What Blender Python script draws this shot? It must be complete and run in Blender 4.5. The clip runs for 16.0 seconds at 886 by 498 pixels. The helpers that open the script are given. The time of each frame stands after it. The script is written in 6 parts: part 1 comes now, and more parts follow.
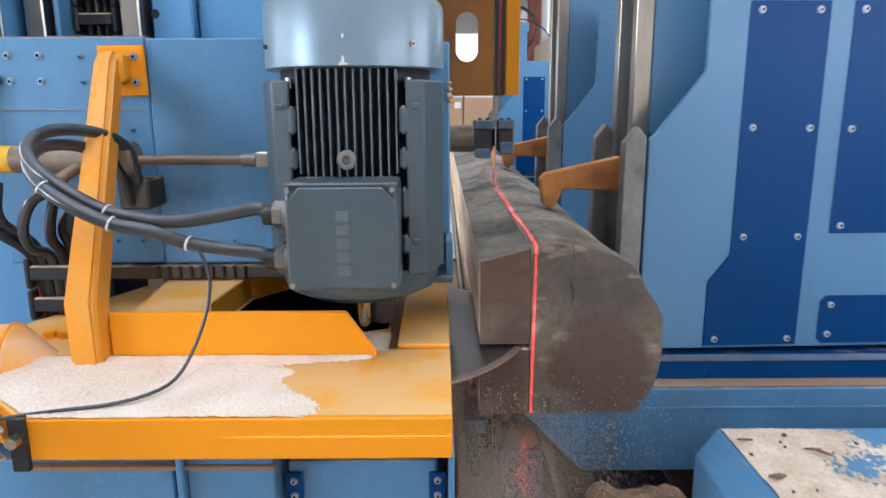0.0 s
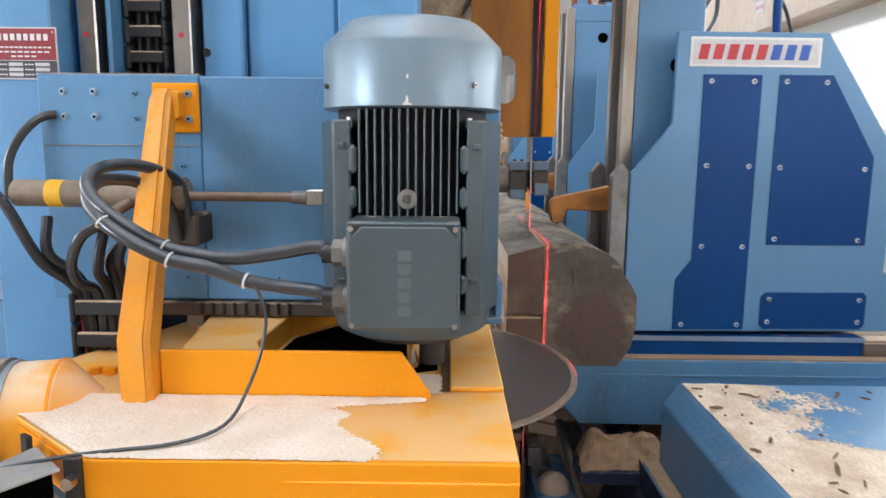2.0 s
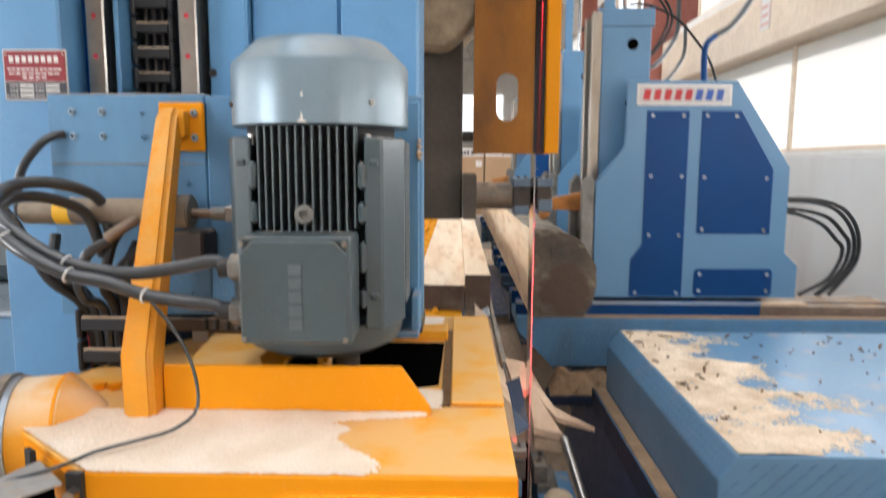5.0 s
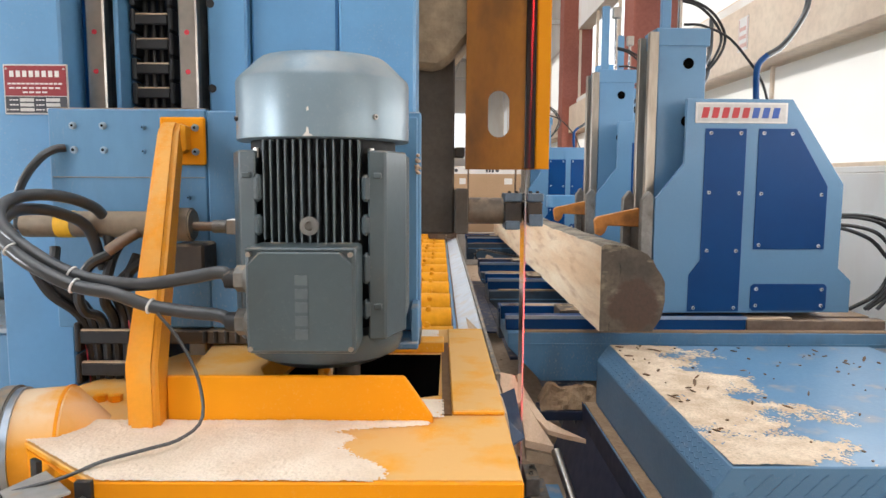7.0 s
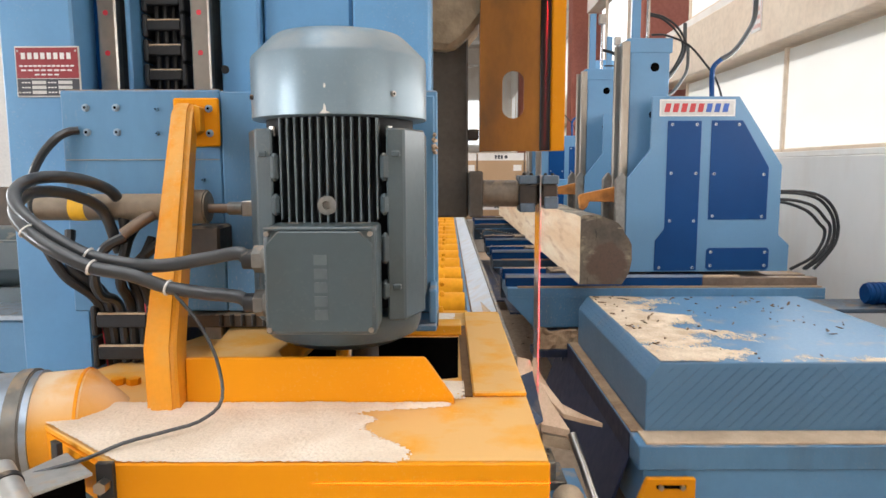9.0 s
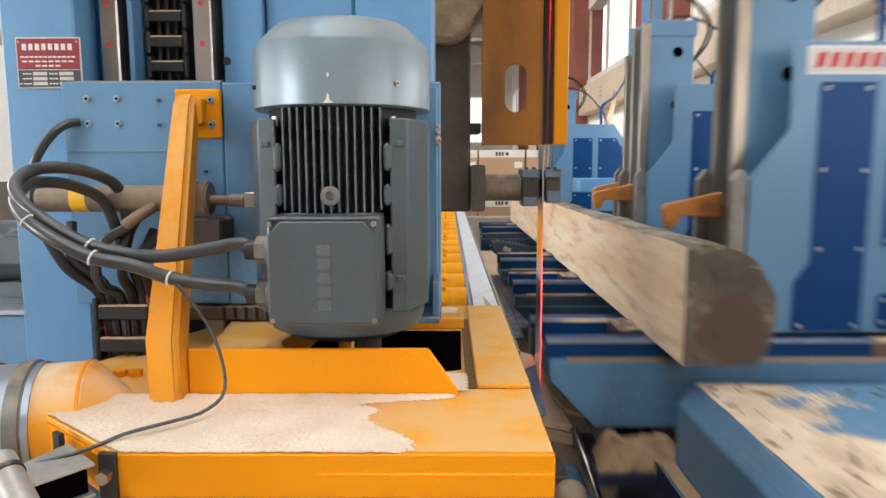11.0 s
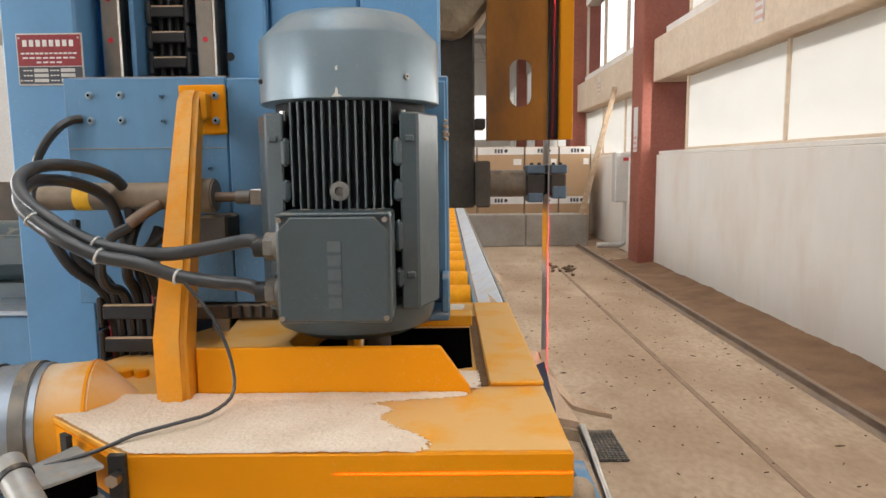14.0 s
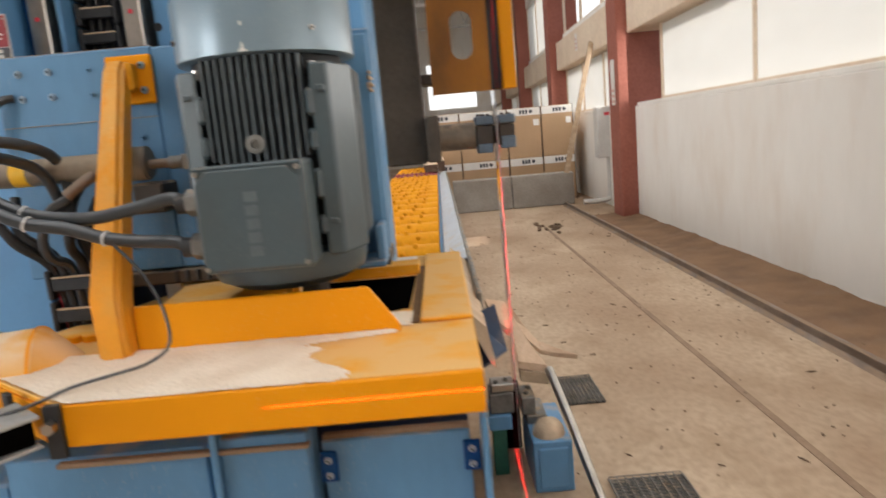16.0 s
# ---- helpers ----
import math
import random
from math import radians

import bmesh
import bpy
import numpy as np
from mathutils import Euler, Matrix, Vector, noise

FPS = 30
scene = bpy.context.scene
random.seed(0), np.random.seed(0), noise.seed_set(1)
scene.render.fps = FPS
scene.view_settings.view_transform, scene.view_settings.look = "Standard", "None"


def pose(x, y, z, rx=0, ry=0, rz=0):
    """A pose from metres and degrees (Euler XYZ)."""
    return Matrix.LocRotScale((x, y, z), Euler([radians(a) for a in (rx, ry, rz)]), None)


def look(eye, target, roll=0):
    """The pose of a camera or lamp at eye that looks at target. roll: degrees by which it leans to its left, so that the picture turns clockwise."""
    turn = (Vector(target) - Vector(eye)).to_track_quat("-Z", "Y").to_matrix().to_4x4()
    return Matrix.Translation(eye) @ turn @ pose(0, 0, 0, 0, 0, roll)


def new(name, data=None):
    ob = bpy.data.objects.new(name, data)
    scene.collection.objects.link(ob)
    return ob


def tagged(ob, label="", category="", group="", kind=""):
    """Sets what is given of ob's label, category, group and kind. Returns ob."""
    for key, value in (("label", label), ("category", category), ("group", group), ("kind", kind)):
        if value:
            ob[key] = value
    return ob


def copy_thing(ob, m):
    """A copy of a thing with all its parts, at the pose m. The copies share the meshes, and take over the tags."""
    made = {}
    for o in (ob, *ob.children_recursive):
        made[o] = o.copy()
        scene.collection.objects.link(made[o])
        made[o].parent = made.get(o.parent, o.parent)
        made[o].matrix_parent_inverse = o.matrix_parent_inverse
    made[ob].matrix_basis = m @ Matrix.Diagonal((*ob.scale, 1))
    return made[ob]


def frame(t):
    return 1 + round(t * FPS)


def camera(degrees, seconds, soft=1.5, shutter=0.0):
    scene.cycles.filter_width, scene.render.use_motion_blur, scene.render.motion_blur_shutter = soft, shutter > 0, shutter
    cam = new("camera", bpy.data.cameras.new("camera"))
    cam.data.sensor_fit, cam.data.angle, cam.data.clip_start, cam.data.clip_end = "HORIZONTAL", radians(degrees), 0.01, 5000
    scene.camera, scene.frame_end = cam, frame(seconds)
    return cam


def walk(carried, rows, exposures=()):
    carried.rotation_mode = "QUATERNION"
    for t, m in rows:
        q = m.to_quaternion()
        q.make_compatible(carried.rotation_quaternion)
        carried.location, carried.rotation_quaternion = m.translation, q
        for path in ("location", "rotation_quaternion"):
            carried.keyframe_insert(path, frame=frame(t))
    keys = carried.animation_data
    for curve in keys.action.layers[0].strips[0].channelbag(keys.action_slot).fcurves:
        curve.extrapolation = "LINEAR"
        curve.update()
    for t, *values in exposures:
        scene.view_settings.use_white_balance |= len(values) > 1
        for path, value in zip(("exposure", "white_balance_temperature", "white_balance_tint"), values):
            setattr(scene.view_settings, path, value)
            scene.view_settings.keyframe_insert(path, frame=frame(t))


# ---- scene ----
cam = camera(67.0, 16.0, shutter=0.8)
PATH = [
    (0, (0.114, 0.118, 1.479), (0.117, 2.073, 1.057), -0.32),
    (0.5, (0.085, 0.107, 1.472), (0.104, 2.067, 1.077), -0.21),
    (1, (0.07, 0.106, 1.474), (0.08, 2.066, 1.077), 0.04),
    (1.5, (0.05, 0.114, 1.477), (0.051, 2.082, 1.119), 0.39),
    (2, (0.009, 0.134, 1.479), (-0.005, 2.11, 1.172), 0.54),
    (2.5, (0.026, 0.124, 1.464), (0.038, 2.097, 1.141), 0.02),
    (3, (0.031, 0.12, 1.461), (0.032, 2.093, 1.134), -0.26),
    (3.5, (0.034, 0.124, 1.452), (0.022, 2.099, 1.139), -0.69),
    (4, (0.041, 0.126, 1.447), (0.018, 2.1, 1.128), -0.98),
    (4.5, (0.041, 0.124, 1.449), (0.014, 2.099, 1.134), -0.64),
    (5, (0.029, 0.121, 1.476), (-0.014, 2.104, 1.221), 0.21),
    (5.2, (0.018, 0.106, 1.478), (-0.016, 2.096, 1.281), 0.1),
    (7.3, (-0.014, 0.089, 1.459), (0.005, 2.079, 1.254), 0.3),
    (7.5, (-0.016, 0.095, 1.455), (0.01, 2.082, 1.234), 0.26),
    (8, (-0.022, 0.089, 1.454), (0.02, 2.075, 1.218), 0.11),
    (8.5, (-0.038, 0.097, 1.45), (-0.025, 2.083, 1.215), 0.03),
    (9, (-0.036, 0.11, 1.445), (-0.049, 2.096, 1.208), -0.2),
    (9.5, (-0.037, 0.119, 1.439), (-0.065, 2.105, 1.201), -0.25),
    (10, (-0.036, 0.116, 1.436), (-0.055, 2.102, 1.195), 0.16),
    (12.5, (-0.055, 0.126, 1.425), (-0.061, 2.11, 1.173), -0.73),
    (13, (-0.052, 0.131, 1.426), (-0.057, 2.114, 1.168), -0.63),
    (13.5, (-0.06, 0.131, 1.424), (-0.071, 2.114, 1.169), -0.57),
    (14, (-0.069, 0.137, 1.423), (-0.078, 2.121, 1.174), -0.58),
    (14.5, (-0.066, 0.146, 1.414), (-0.081, 2.131, 1.168), -0.52),
    (15, (-0.058, 0.152, 1.381), (-0.093, 2.122, 1.04), -2.36),
    (15.2, (-0.0425, 0.153, 1.372), (-0.12, 2.122, 1.034), -3.25),
    (15.5, (-0.02, 0.134, 1.388), (-0.072, 2.11, 1.081), -3.51),
    (16, (0.086, 0.082, 1.358), (0.076, 2.054, 1.027), -5.08),
]
walk(cam, [(t, look(eye, target, roll)) for t, eye, target, roll in PATH],
     exposures=[(0.0, 0.18, 5280, 10), (1.5, 0.17, 5520, 10), (3.0, 0.16, 5780, 10), (4.5, 0.14, 5960, 10), (7.3, 0.06, 6060, 10), (10.2, 0.06, 6150, 10), (12.3, 0.05, 6240, 10), (13.0, 0.03, 6220, 10), (14.0, -0.24, 6280, 10), (16.0, -0.3, 6280, 10)])

# ---- world, large lights ----
world = bpy.data.worlds.new("daylight")
scene.world = world
world.use_nodes = True
wn = world.node_tree.nodes
sky = wn.new("ShaderNodeTexSky")
sky.sky_type, sky.sun_disc = "NISHITA", False
sky.sun_elevation, sky.sun_rotation = radians(34), radians(79)
world.node_tree.links.new(sky.outputs[0], wn["Background"].inputs[0])
wn["Background"].inputs[1].default_value = 0.15


def area(name, place, target, sx, sy, power, color=(1, 1, 1)):
    """A rectangular lamp for daylight."""
    data = bpy.data.lights.new(name, "AREA")
    data.shape, data.size, data.size_y, data.energy, data.color = "RECTANGLE", sx, sy, power, color
    ob = new(name, data)
    ob.matrix_world = look(place, target)
    return ob


area("daylight_right_windows", (2.76, 6.0, 2.05), (-3, 6.0, 2.05), 17.0, 0.9, 190, (1, 0.96, 0.9))
# Light from the left; its source is out of view, no door is built.
area("daylight_left_door", (-9.8, -2.6, 2.4), (0, 2.6, 1.4), 6.0, 4.2, 860, (0.98, 0.99, 0.99))
# Two added fill lamps, with no rear door or roof light behind them.
area("daylight_rear_door", (0.5, -13.8, 2.6), (0, 2, 1.2), 6.0, 4.6, 80, (0.98, 0.99, 1.0))
area("daylight_roof_lights", (-1.0, 5.0, 6.9), (-1.0, 5.0, 0), 3.0, 24.0, 660, (0.99, 0.99, 0.99))
sun = new("sun", bpy.data.lights.new("sun", "SUN"))
sun.data.energy, sun.data.angle, sun.data.color = 4.4, radians(0.5), (1, 0.95, 0.88)
sun.matrix_world = look((20, 4, 14), (0, 0, 0))


def laser(name, place, target, across, thin, spread, power):
    """A line laser: a spot lamp squeezed to a thin fan; across is the normal of the fan's plane."""
    data = bpy.data.lights.new(name, "SPOT")
    data.energy, data.color, data.spot_size, data.spot_blend, data.shadow_soft_size = power, (1, 0.03, 0.04), radians(spread), 0.05, 0.0
    ob = new(name, data)
    back = (Vector(place) - Vector(target)).normalized()
    x = Vector(across)
    x = (x - back * x.dot(back)).normalized()
    turn = Matrix((x, back.cross(x), back)).transposed().to_4x4()
    ob.matrix_world = Matrix.Translation(place) @ turn @ Matrix.Diagonal((thin, 1, 1, 1))
    return ob


laser("laser_blade_line", (0.3376, -0.6, 3.2), (0.317, 2.2, 0.9), (1, 0, -0.012), 0.0012, 75, 4600)
laser("laser_table_line", (-0.04, -1.6, 1.75), (-0.04, 1.17, 0.931), (0, 0.28, 1), 0.009, 8.6, 5200)


# ---- materials ----
def mat(name, c1, c2=None, rough=0.5, metal=0.0, scale=6.0, fine=60.0, bump=0.1, dust=0.0, dust_color=(0.62, 0.47, 0.31), grime=0.0,
        grime_color=(0.05, 0.035, 0.02), stretch=(1, 1, 1), coat=0.0, spec=0.5, fleck=0.25, speck=0.0, speck_color=(0.8, 0.68, 0.5)):
    """Paint, metal or stone: two tones by a coarse noise, fine relief, dust on what faces up, grime in blotches."""
    m = bpy.data.materials.new(name)
    m.use_nodes = True
    n, l = m.node_tree.nodes, m.node_tree.links
    b = n["Principled BSDF"]
    tc, mp = n.new("ShaderNodeTexCoord"), n.new("ShaderNodeMapping")
    mp.inputs["Scale"].default_value = stretch
    l.new(tc.outputs["Object"], mp.inputs[0])
    def noise_at(s, detail=4.0):
        t = n.new("ShaderNodeTexNoise")
        t.inputs["Scale"].default_value, t.inputs["Detail"].default_value = s, detail
        l.new(mp.outputs[0], t.inputs["Vector"])
        return t
    def ramp(src, lo, hi):
        r = n.new("ShaderNodeMapRange")
        r.inputs[1].default_value, r.inputs[2].default_value = lo, hi
        l.new(src, r.inputs[0])
        return r.outputs[0]
    def mix(f, a, c):
        x = n.new("ShaderNodeMix")
        x.data_type = "RGBA"
        for socket, v in ((x.inputs[0], f), (x.inputs[6], a), (x.inputs[7], c)):
            if isinstance(v, (tuple, float)):
                socket.default_value = (*v, 1) if isinstance(v, tuple) else v
            else:
                l.new(v, socket)
        return x.outputs[2]
    def times(a, k):
        x = n.new("ShaderNodeMath")
        x.operation = "MULTIPLY"
        l.new(a, x.inputs[0])
        if isinstance(k, float):
            x.inputs[1].default_value = k
        else:
            l.new(k, x.inputs[1])
        return x.outputs[0]
    big, small = noise_at(scale), noise_at(fine, 6.0)
    c2 = c2 or tuple(v * 0.8 for v in c1)
    col = mix(ramp(big.outputs[0], 0.35, 0.65), c1, c2)
    col = mix(times(ramp(small.outputs[0], 0.4, 0.7), fleck), col, tuple(v * 0.6 for v in c2))
    rg = n.new("ShaderNodeMapRange")
    rg.inputs[3].default_value, rg.inputs[4].default_value = rough * 0.8, min(1, rough * 1.25)
    l.new(small.outputs[0], rg.inputs[0])
    rough_out = rg.outputs[0]
    if grime:
        g = noise_at(scale * 1.7 + 1, 8.0)
        col = mix(times(ramp(g.outputs[0], 0.52, 0.7), grime), col, grime_color)
    if speck:
        k = noise_at(170.0, 2.0)
        g2 = noise_at(3.1, 5.0)
        col = mix(times(times(ramp(k.outputs[0], 0.6, 0.7), ramp(g2.outputs[0], 0.42, 0.62)), speck), col, speck_color)
    if dust:
        geo, sep = n.new("ShaderNodeNewGeometry"), n.new("ShaderNodeSeparateXYZ")
        l.new(geo.outputs["Normal"], sep.inputs[0])
        d = noise_at(scale * 3 + 3, 8.0)
        f = times(times(ramp(sep.outputs[2], 0.3, 0.9), ramp(d.outputs[0], 0.62 - dust * 0.45, 0.72 - dust * 0.3)), min(1.0, dust + 0.25))
        col = mix(f, col, dust_color)
        rr = n.new("ShaderNodeMix")
        l.new(f, rr.inputs[0]), l.new(rough_out, rr.inputs[2])
        rr.inputs[3].default_value = 0.95
        rough_out = rr.outputs[0]
    l.new(col, b.inputs["Base Color"])
    l.new(rough_out, b.inputs["Roughness"])
    b.inputs["Metallic"].default_value = metal
    b.inputs["Coat Weight"].default_value = coat
    b.inputs["Specular IOR Level"].default_value = spec
    bp = n.new("ShaderNodeBump")
    bp.inputs["Strength"].default_value, bp.inputs["Distance"].default_value = bump, 0.004
    l.new(small.outputs[0], bp.inputs["Height"])
    l.new(bp.outputs[0], b.inputs["Normal"])
    return m


BLUE = mat("blue_paint", (0.13, 0.31, 0.53), (0.11, 0.27, 0.47), 0.42, bump=0.04, scale=2.5, dust=0.12, grime=0.08, coat=0.1, fleck=0.06, speck=0.12, speck_color=(0.5, 0.5, 0.48))
# Dusty and stained; also darkened for shade low on carriage and base.
BLUE_DUSTY_DIM = mat("dusty_dimmed_blue_paint", (0.115, 0.265, 0.44), (0.09, 0.215, 0.37), 0.5, bump=0.06, scale=3, fine=45, dust=0.3, dust_color=(0.5, 0.4, 0.28), grime=0.35, grime_color=(0.1, 0.14, 0.17), stretch=(1, 1, 0.4), fleck=0.12, speck=0.22, speck_color=(0.5, 0.46, 0.38))
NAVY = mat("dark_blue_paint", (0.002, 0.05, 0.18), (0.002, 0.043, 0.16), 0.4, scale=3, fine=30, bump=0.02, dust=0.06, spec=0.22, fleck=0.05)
# Grimy, and darkened further to hold the shade of recesses and undersides.
NAVY_SHADED_DIRTY = mat("grimy_shaded_dark_blue", (0.018, 0.034, 0.08), (0.016, 0.022, 0.045), 0.45, scale=6, bump=0.15, dust=0.2, grime=0.3)
ORANGE = mat("yellow_orange_paint", (0.83, 0.315, 0.002), (0.80, 0.295, 0.002), 0.42, scale=2, fine=35, bump=0.02, dust=0.08, spec=0.18, fleck=0.03, speck=0.12, speck_color=(0.85, 0.6, 0.3))
ORANGE_DUSTY = mat("dusty_orange_paint", (0.82, 0.35, 0.01), (0.80, 0.36, 0.03), 0.6, scale=2.0, fine=90, bump=0.08, dust=0.7, dust_color=(0.77, 0.46, 0.17), spec=0.2, fleck=0.06, speck=0.35, speck_color=(0.86, 0.66, 0.42))
RUST = mat("rusty_orange_steel", (0.42, 0.155, 0.008), (0.2, 0.07, 0.006), 0.35, scale=1.9, bump=0.05, grime=0.6, grime_color=(0.045, 0.02, 0.008), stretch=(1.3, 1, 0.6), spec=0.35, fleck=0.15)
MOTOR = mat("grey_motor_paint", (0.07, 0.096, 0.106), (0.06, 0.083, 0.092), 0.32, scale=5, bump=0.05, dust=0.2, grime=0.15, coat=0.1, fleck=0.1, speck=0.12, speck_color=(0.3, 0.29, 0.26))
COWL = mat("blue_grey_sheet_metal", (0.22, 0.29, 0.335), (0.195, 0.262, 0.305), 0.34, metal=0.22, scale=3, fine=40, bump=0.015, dust=0.5, dust_color=(0.4, 0.4, 0.37), coat=0.15, fleck=0.08, speck=0.08, speck_color=(0.5, 0.5, 0.48))
FIN = mat("grey_cooling_fins", (0.12, 0.145, 0.155), (0.09, 0.11, 0.12), 0.4, scale=8, bump=0.06, dust=0.2)
STEEL = mat("bright_steel", (0.5, 0.47, 0.43), (0.44, 0.41, 0.37), 0.3, metal=1.0, scale=6, fine=40, bump=0.02, grime=0.12)
RAILSTEEL = mat("rust_tinted_rail_steel", (0.26, 0.2, 0.155), (0.15, 0.105, 0.078), 0.4, metal=0.5, scale=5, bump=0.15, dust=0.45, dust_color=(0.4, 0.28, 0.18), stretch=(1, 0.3, 1))
# Near-black barrel colour holds the shade between the lighter fins.
BARREL_SHADE = mat("fin_gap_shade_black", (0.012, 0.013, 0.015), (0.02, 0.018, 0.016), 0.7, scale=8, bump=0.1)
FLAP = mat("slate_blue_sheet", (0.05, 0.09, 0.17), (0.04, 0.07, 0.13), 0.4, scale=6, bump=0.05, dust=0.15)
CHROME = mat("chrome", (0.75, 0.75, 0.76), (0.7, 0.7, 0.7), 0.12, metal=1.0, bump=0.01)
DULL = mat("dull_grey_steel", (0.28, 0.27, 0.25), (0.2, 0.19, 0.17), 0.5, metal=0.7, scale=9, bump=0.2, dust=0.3, grime=0.3)
DARK = mat("dark_oily_steel", (0.05, 0.042, 0.036), (0.09, 0.065, 0.045), 0.55, metal=0.3, scale=7, bump=0.3, dust=0.4, grime=0.4)
BLACK = mat("black_plastic", (0.014, 0.014, 0.016), (0.02, 0.02, 0.02), 0.5, scale=12, bump=0.05, dust=0.12)
CABLE = mat("grey_black_cable", (0.026, 0.029, 0.032), (0.036, 0.04, 0.043), 0.3, scale=5, fine=40, bump=0.01, dust=0.6, dust_color=(0.13, 0.135, 0.14), fleck=0.1, coat=0.45)
# Black that stands in for the shade inside gaps, slots, holes and sockets.
SHADE_BLACK = mat("painted_shade_black", (0.002, 0.002, 0.002), (0.003, 0.0025, 0.002), 0.95, bump=0.0, spec=0.0)
RUBBER = mat("black_rubber_hose", (0.012, 0.012, 0.013), (0.02, 0.02, 0.02), 0.4, scale=20, bump=0.05, dust=0.1)
SAWDUST = mat("pale_sawdust", (0.9, 0.77, 0.62), (0.81, 0.66, 0.5), 0.95, scale=10, fine=200, bump=0.5, fleck=0.25)
SAWDUST_MID = mat("trampled_pale_sawdust", (0.68, 0.53, 0.37), (0.52, 0.38, 0.25), 0.95, scale=9, fine=160, bump=0.9)
SAWDUST_TAN = mat("trodden_sawdust", (0.35, 0.24, 0.15), (0.27, 0.18, 0.11), 0.95, scale=4, fine=120, bump=0.7)
WOOD = mat("fresh_sawn_pine", (0.94, 0.79, 0.59), (0.82, 0.59, 0.37), 0.7, scale=2.2, fine=60, bump=0.15, stretch=(4, 0.5, 4), grime=0.55, grime_color=(0.47, 0.25, 0.12))
WOOD_OLD = mat("stained_sawn_wood", (0.55, 0.42, 0.28), (0.36, 0.25, 0.16), 0.8, scale=4, fine=70, bump=0.3, stretch=(3, 0.5, 3))
BARK = mat("grey_brown_bark", (0.33, 0.28, 0.21), (0.1, 0.08, 0.056), 0.85, scale=4.5, fine=34, bump=1.0, stretch=(1.2, 0.9, 1), grime=0.55, grime_color=(0.36, 0.35, 0.29), fleck=0.45)
ENDGRAIN = mat("weathered_log_end", (0.13, 0.075, 0.046), (0.07, 0.042, 0.028), 0.8, scale=4, fine=45, bump=0.4, grime=0.6, grime_color=(0.22, 0.16, 0.1), fleck=0.15)
CONCRETE = mat("dusty_concrete_floor", (0.5, 0.375, 0.255), (0.34, 0.228, 0.142), 0.9, scale=1.1, fine=30, bump=0.3, grime=0.55, grime_color=(0.28, 0.178, 0.1), fleck=0.35, stretch=(1, 0.6, 1), speck=0.3, speck_color=(0.2, 0.14, 0.09))
PLASTER = mat("stained_white_plaster", (0.83, 0.8, 0.745), (0.76, 0.715, 0.65), 0.9, scale=0.8, fine=9, bump=0.05, grime=0.4, grime_color=(0.66, 0.56, 0.46), stretch=(1, 1, 0.4), fleck=0.05)
BEAM = mat("cream_concrete_beam", (0.76, 0.63, 0.48), (0.7, 0.56, 0.42), 0.9, scale=1.5, fine=20, bump=0.2, grime=0.2, grime_color=(0.5, 0.38, 0.28))
GREY_BLOCK = mat("grey_concrete_block", (0.34, 0.31, 0.27), (0.27, 0.24, 0.21), 0.9, scale=3, fine=35, bump=0.4, dust=0.2)
# Blue paint dulled to carry the dimmer light on headblocks and platform.
BLUE_DIM = mat("dimmed_blue_paint", (0.112, 0.24, 0.39), (0.102, 0.222, 0.365), 0.42, bump=0.03, scale=2, dust=0.1, grime=0.08, fleck=0.05, coat=0.1, speck=0.1, speck_color=(0.5, 0.5, 0.48))
# Grimy blue, also darkened for the log's shadow on the bunks.
BUNK_SHADED = mat("grimy_shaded_bunk_paint", (0.05, 0.09, 0.14), (0.035, 0.055, 0.08), 0.45, bump=0.15, scale=4, dust=0.3, dust_color=(0.3, 0.2, 0.12), grime=0.6, grime_color=(0.03, 0.022, 0.016), fleck=0.2)
CHUTE = mat("bright_guide_sheet", (0.68, 0.73, 0.79), (0.58, 0.64, 0.71), 0.32, metal=0.3, scale=3, fine=30, bump=0.03, dust=0.25, dust_color=(0.75, 0.66, 0.55), fleck=0.1)
DUST_PALE = mat("dry_pale_sawdust", (0.78, 0.65, 0.49), (0.58, 0.44, 0.3), 0.95, scale=11, fine=120, bump=0.9, fleck=0.45)
BRICK_RED = mat("brick_red_painted_concrete", (0.33, 0.11, 0.075), (0.28, 0.09, 0.06), 0.8, scale=2, fine=25, bump=0.2, dust=0.1)
CARTON = mat("brown_cardboard", (0.46, 0.3, 0.17), (0.42, 0.27, 0.15), 0.85, scale=2, fine=50, bump=0.05)
FADED = mat("faded_red_print", (0.62, 0.36, 0.3), (0.66, 0.45, 0.38), 0.7, scale=8, bump=0.0)
PAPER = mat("white_print", (0.75, 0.72, 0.68), (0.7, 0.67, 0.62), 0.6, scale=3, bump=0.02)
INK = mat("dark_print", (0.05, 0.05, 0.06), (0.06, 0.06, 0.07), 0.6, bump=0.0)
RED_PRINT = mat("red_print", (0.5, 0.03, 0.035), (0.45, 0.028, 0.03), 0.45, bump=0.0)
BLUE_PRINT = mat("blue_print", (0.03, 0.1, 0.4), (0.03, 0.09, 0.36), 0.45, bump=0.0)
MAROON = mat("dark_red_enamel", (0.28, 0.025, 0.03), (0.25, 0.02, 0.028), 0.4, bump=0.02)
GREYCASE = mat("light_grey_enamel", (0.6, 0.58, 0.54), (0.55, 0.53, 0.5), 0.5, bump=0.03)
GALV = mat("galvanised_sheet", (0.45, 0.52, 0.6), (0.36, 0.43, 0.52), 0.3, metal=0.85, scale=8, bump=0.08, dust=0.2)
BLADE = mat("polished_saw_steel", (0.6, 0.6, 0.6), (0.5, 0.5, 0.5), 0.12, metal=1.0, scale=20, bump=0.02)
POSTM = mat("brown_oily_casting", (0.12, 0.092, 0.066), (0.085, 0.065, 0.046), 0.6, scale=5, bump=0.3, dust=0.4, grime=0.35)
